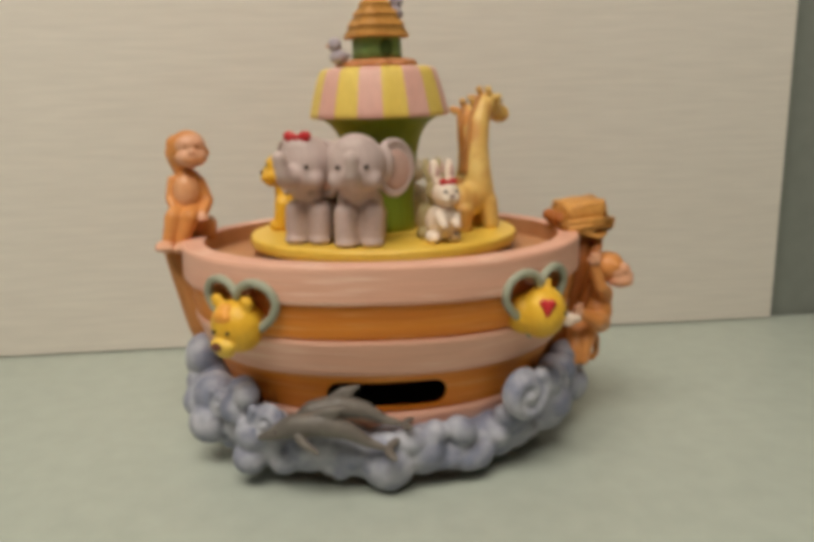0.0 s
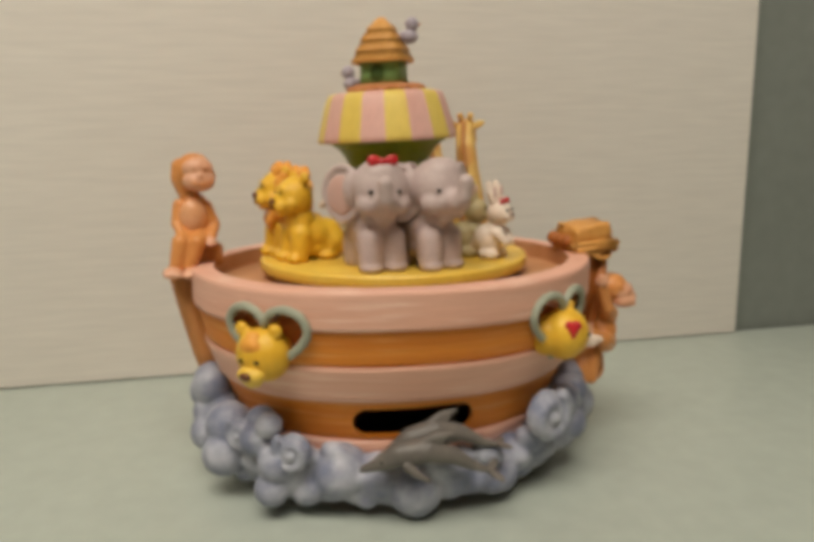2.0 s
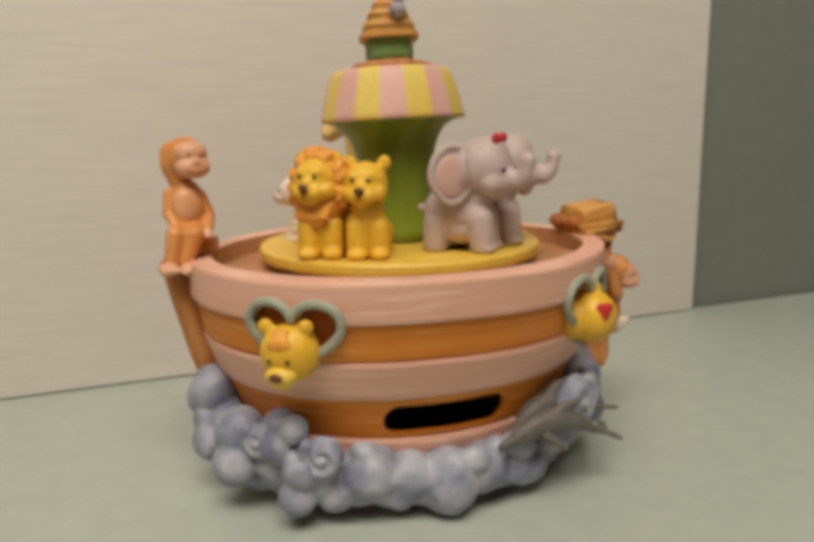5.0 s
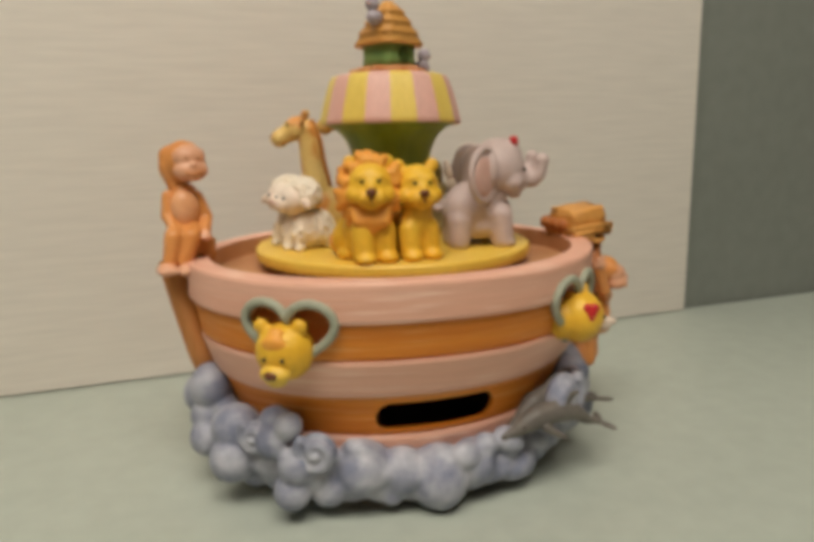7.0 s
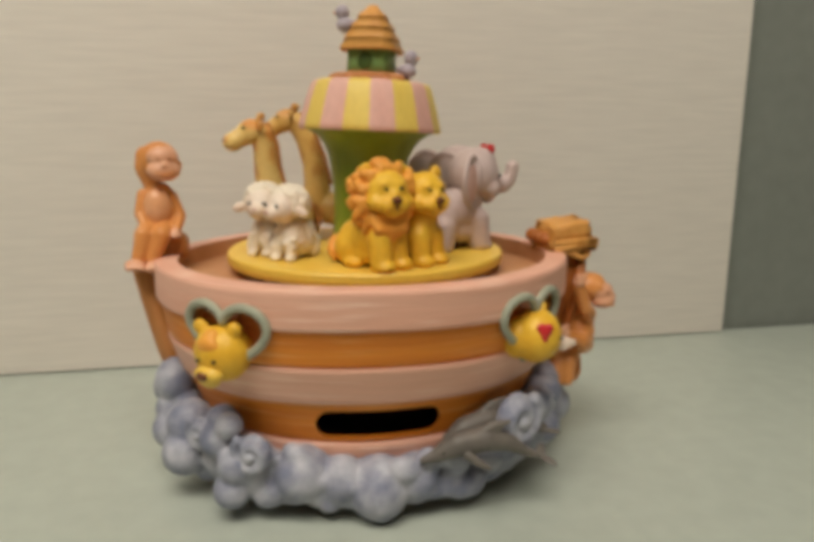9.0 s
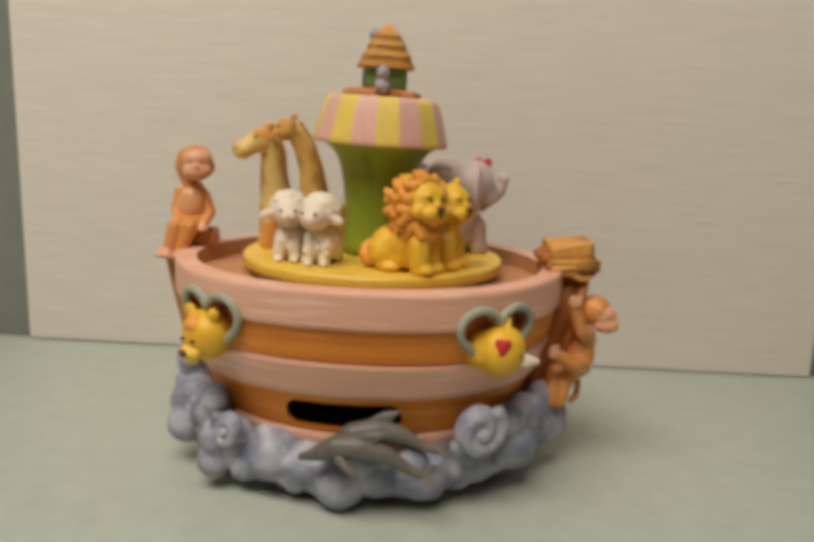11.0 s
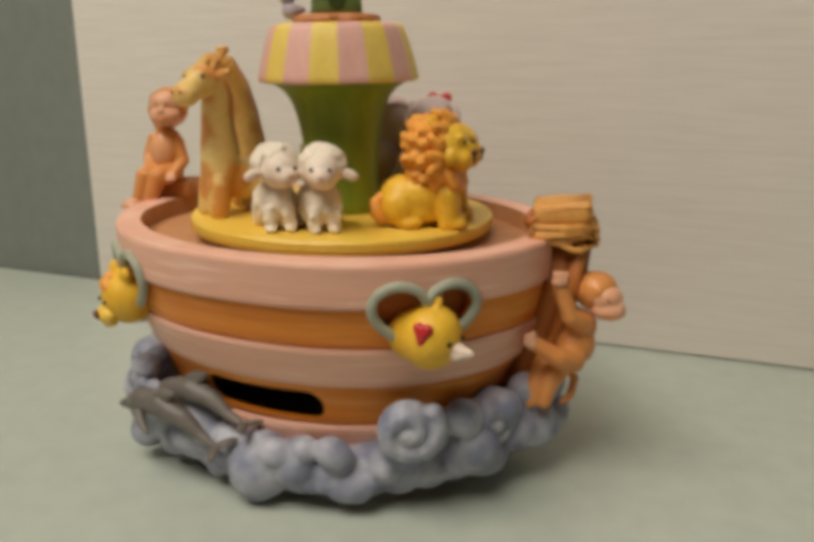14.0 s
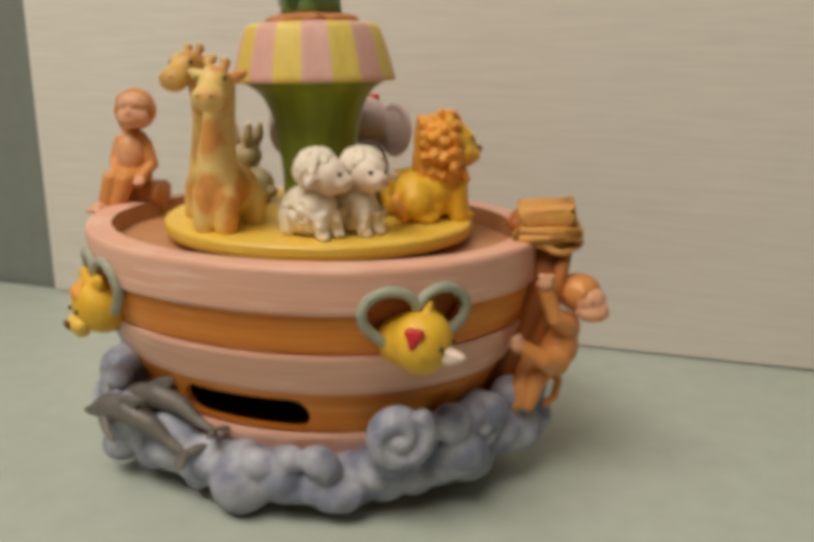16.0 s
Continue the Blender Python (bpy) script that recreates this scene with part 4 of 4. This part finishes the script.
def awning():
    bm = bmesh.new()
    n, per = 144, 9
    prof = [(0.0266, 0.1374), (0.0282, 0.1371), (0.0287, 0.1378), (0.0284, 0.1395), (0.0270, 0.1450), (0.0254, 0.1505), (0.0240, 0.1545), (0.0230, 0.1560), (0.0205, 0.1567), (0.0120, 0.1570)]
    rings = []
    for r, z in prof:
        rings.append([bm.verts.new(((r + 0.0002 * math.cos(2 * per * 2 * math.pi * k / n)) * math.cos(2 * math.pi * k / n), (r + 0.0002 * math.cos(2 * per * 2 * math.pi * k / n)) * math.sin(2 * math.pi * k / n), z - B)) for k in range(n)])
    for p, q in zip(rings, rings[1:]):
        for k in range(n):
            f = bm.faces.new((p[k], p[(k + 1) % n], q[(k + 1) % n], q[k]))
            f.material_index = int((k + 0.5) / (n / (2 * per))) % 2
    bm.faces.new(rings[-1])
    bm.faces.new(rings[0])
    return bm


part("awning", awning(), [AWNYELLOW, AWNPINK], tower, "awning striped in yellow and pink", m=pose(0, 0, 0, 0, 0, 2))
part("ledge", lathe([(0.0125, 0.1562 - B), (0.0146, 0.1566 - B), (0.0152, 0.1578 - B), (0.0144, 0.1590 - B), (0.0118, 0.1598 - B), (0.008, 0.1594 - B)], 96, lambda a, z: 1 + 0.06 * math.sin(5 * a) + 0.06 * math.sin(11 * a + 1) + 0.04 * math.sin(17 * a + 600 * z)), LEDGE, tower, "rough terracotta ledge")


def squircle(r, n=48, p=4.0):
    out = []
    for k in range(n):
        a = 2 * math.pi * k / n
        c, s = abs(math.cos(a)), abs(math.sin(a))
        q = r / (c ** p + s ** p) ** (1 / p)
        out.append((q * math.cos(a), q * math.sin(a)))
    return out


def stacked(levels):
    bm = bmesh.new()
    rings = [[bm.verts.new((x, y, z - B)) for x, y in squircle(r)] for r, z in levels]
    n = len(rings[0])
    for p, q in zip(rings, rings[1:]):
        for k in range(n):
            bm.faces.new((p[k], p[(k + 1) % n], q[(k + 1) % n], q[k]))
    bm.faces.new(rings[0])
    bm.faces.new(rings[-1])
    return bm


# the window faces along the house's +x
house = part("house", stacked([(0.0090, 0.1590), (0.0087, 0.1640), (0.0087, 0.1690)]), HOUSEGREEN, tower, "small green bird house", m=pose(0, 0, 0, 0, 0, -15))
for turn in (0, 180):
    w = part("window", lathe([(0.0030, -0.0004), (0.0032, 0.0002), (0.0028, 0.0005), (0.0004, 0.0003)], 24), WINDOWGREEN, house, "round dark green window", m=pose(0, 0, 0, 0, 0, turn) @ pose(0.0087, 0, 0.1640 - B, 0, 90, 0) @ Matrix.Diagonal((1.1, 0.95, 1, 1)))
roof = part("roof", stacked([(0.0100, 0.1683), (0.0114, 0.1680), (0.0116, 0.1692), (0.0097, 0.1722), (0.0102, 0.1724), (0.0099, 0.1735), (0.0076, 0.1765), (0.0081, 0.1767), (0.0078, 0.1777), (0.0054, 0.1806), (0.0058, 0.1808), (0.0054, 0.1818), (0.0030, 0.1840), (0.0016, 0.1856), (0.0005, 0.1860)]), ROOF, tower, "stepped orange thatched roof", m=pose(0, 0, 0, 0, 0, -15))


def bird(az, r, z, turn):
    a = radians(az)
    o = empty("dove", pose(r * math.cos(a), r * math.sin(a), z - B, 0, 0, turn))
    o.parent = tower
    tagged(o, "lavender-grey resin dove")
    molded("body", [(0, 0, 2.6, 3.2, 3.8, 2.9), (0, 2.6, 3.2, 1.8, 2.4, 1.3)], BIRD, o, "", 0.0004, 1)
    molded("head", [(0, -1.4, 7.4, 2.8, 2.8, 3.0)] + chain((0, -1, 4.5, 1.9), (0, -1.3, 6, 2.0)), BIRD, o, "", 0.0004, 1)
    bead("beak", [(0, -4.2, 7.0, 0.5, 1.0, 0.5)], LEDGE, o)


bird(-116, 0.0158, 0.1583, -25)
bird(92, 0.0108, 0.1754, 181)

# ---- dolphins ----
dolphins = empty("dolphin_pair")
tagged(dolphins, "two grey resin dolphins leaping over the clouds", "dolphin")


def dolphin(m, label):
    """Heads along -x, back up."""
    o = empty("dolphin", m)
    o.parent = dolphins
    tagged(o, label)
    molded("body", chain((-14.5, 0, 0.2, 3.1), (-9, 0, 3.2, 4.3), (0, 0, 4.8, 4.4), (9, 0, 2.8, 3.2), (16, 0, -1.4, 1.9), (21.5, 0, -3.4, 1.2), n=8) + chain((-15.5, 0, -0.6, 2.6), (-21, 0, -2.8, 1.4)), DOLPHIN, o, "", 0.0007)
    molded("dorsal_fin", chain((-2, 0, 7.2, 2.0), (2.0, 0, 10.0, 1.6), (7.6, 0, 11.2, 0.9)) + chain((2, 0, 7.2, 2.0), (5, 0, 9.6, 1.3)), DOLPHIN, o, "", 0.0006, 1)
    for s in (-1, 1):
        molded("flipper", chain((-7, s * 4, 1.5, 2.0), (-4.0, s * 6.0, 0.0, 1.5), (0.0, s * 7.6, -1.6, 0.9)), DOLPHIN, o, "", 0.0006, 1)
    molded("tail_fluke", [(24, -3.0, -3.4, 1.8, 4.0, 0.8, 0, 0, 30), (24, 3.0, -3.4, 1.8, 4.0, 0.8, 0, 0, -30), (22.4, 0, -3.5, 1.8, 1.5, 1.0)], DOLPHIN, o, "", 0.0005, 1)
    bead("eye", [(-15.2, -2.5, 1.6, 0.5)], BLACK, o)


dolphin(pose(-0.001, -0.0050, -0.0044, 12, 4, -2) @ Matrix.Scale(1.05, 4), "grey resin dolphin leaping in front")
dolphin(pose(0.0045, 0.0024, -0.0014, -6, -3, 2) @ Matrix.Scale(1.02, 4), "grey resin dolphin leaping behind")


# ---- what moves ----
def motions():
    times = [0, 2, 4, 6, 8, 10, 12, 14, 16]
    walk(turntable, [(t, pose(*AXIS, 0, 0, 13.8 * t)) for t in times])
    lean = pose(0, 0, 0, 0, 0, -60) @ pose(0, 0, 0, 0, 2.4, 0) @ pose(0, 0, 0, 0, 0, 60)
    walk(tower, [(t, pose(*AXIS, 0, 0, -47 - 25.4 * t) @ lean) for t in times])
    # the dolphins swing round the foot of the hull and back
    swing = [(0, -111.9), (1, -102.1), (2, -89.5), (3, -76.4), (4, -64.0), (5, -56.0), (6, -51.3), (7, -50.1), (8, -52.7), (9, -58.9), (10, -69.0), (11, -82.8), (12, -99.0), (13, -113.4), (14, -121.2), (15, -124.9), (16, -126.2)]
    rows = []
    for i in range(33):
        t = 0.5 * i
        az = radians(float(np.interp(t, [k[0] for k in swing], [k[1] for k in swing])))
        a, b = 0.0755, 0.0640
        r = 1 / math.hypot(math.cos(az) / a, math.sin(az) / b)
        p = HULL @ Vector((r * math.cos(az), r * math.sin(az), 0.0308))
        n = radians(-86) + 0.35 * (math.atan2(p.y / b ** 2, p.x / a ** 2) - radians(-86))
        rows.append((t, pose(p.x, p.y, p.z, 0, 0, math.degrees(n) + 90)))
    walk(dolphins, rows)


motions()
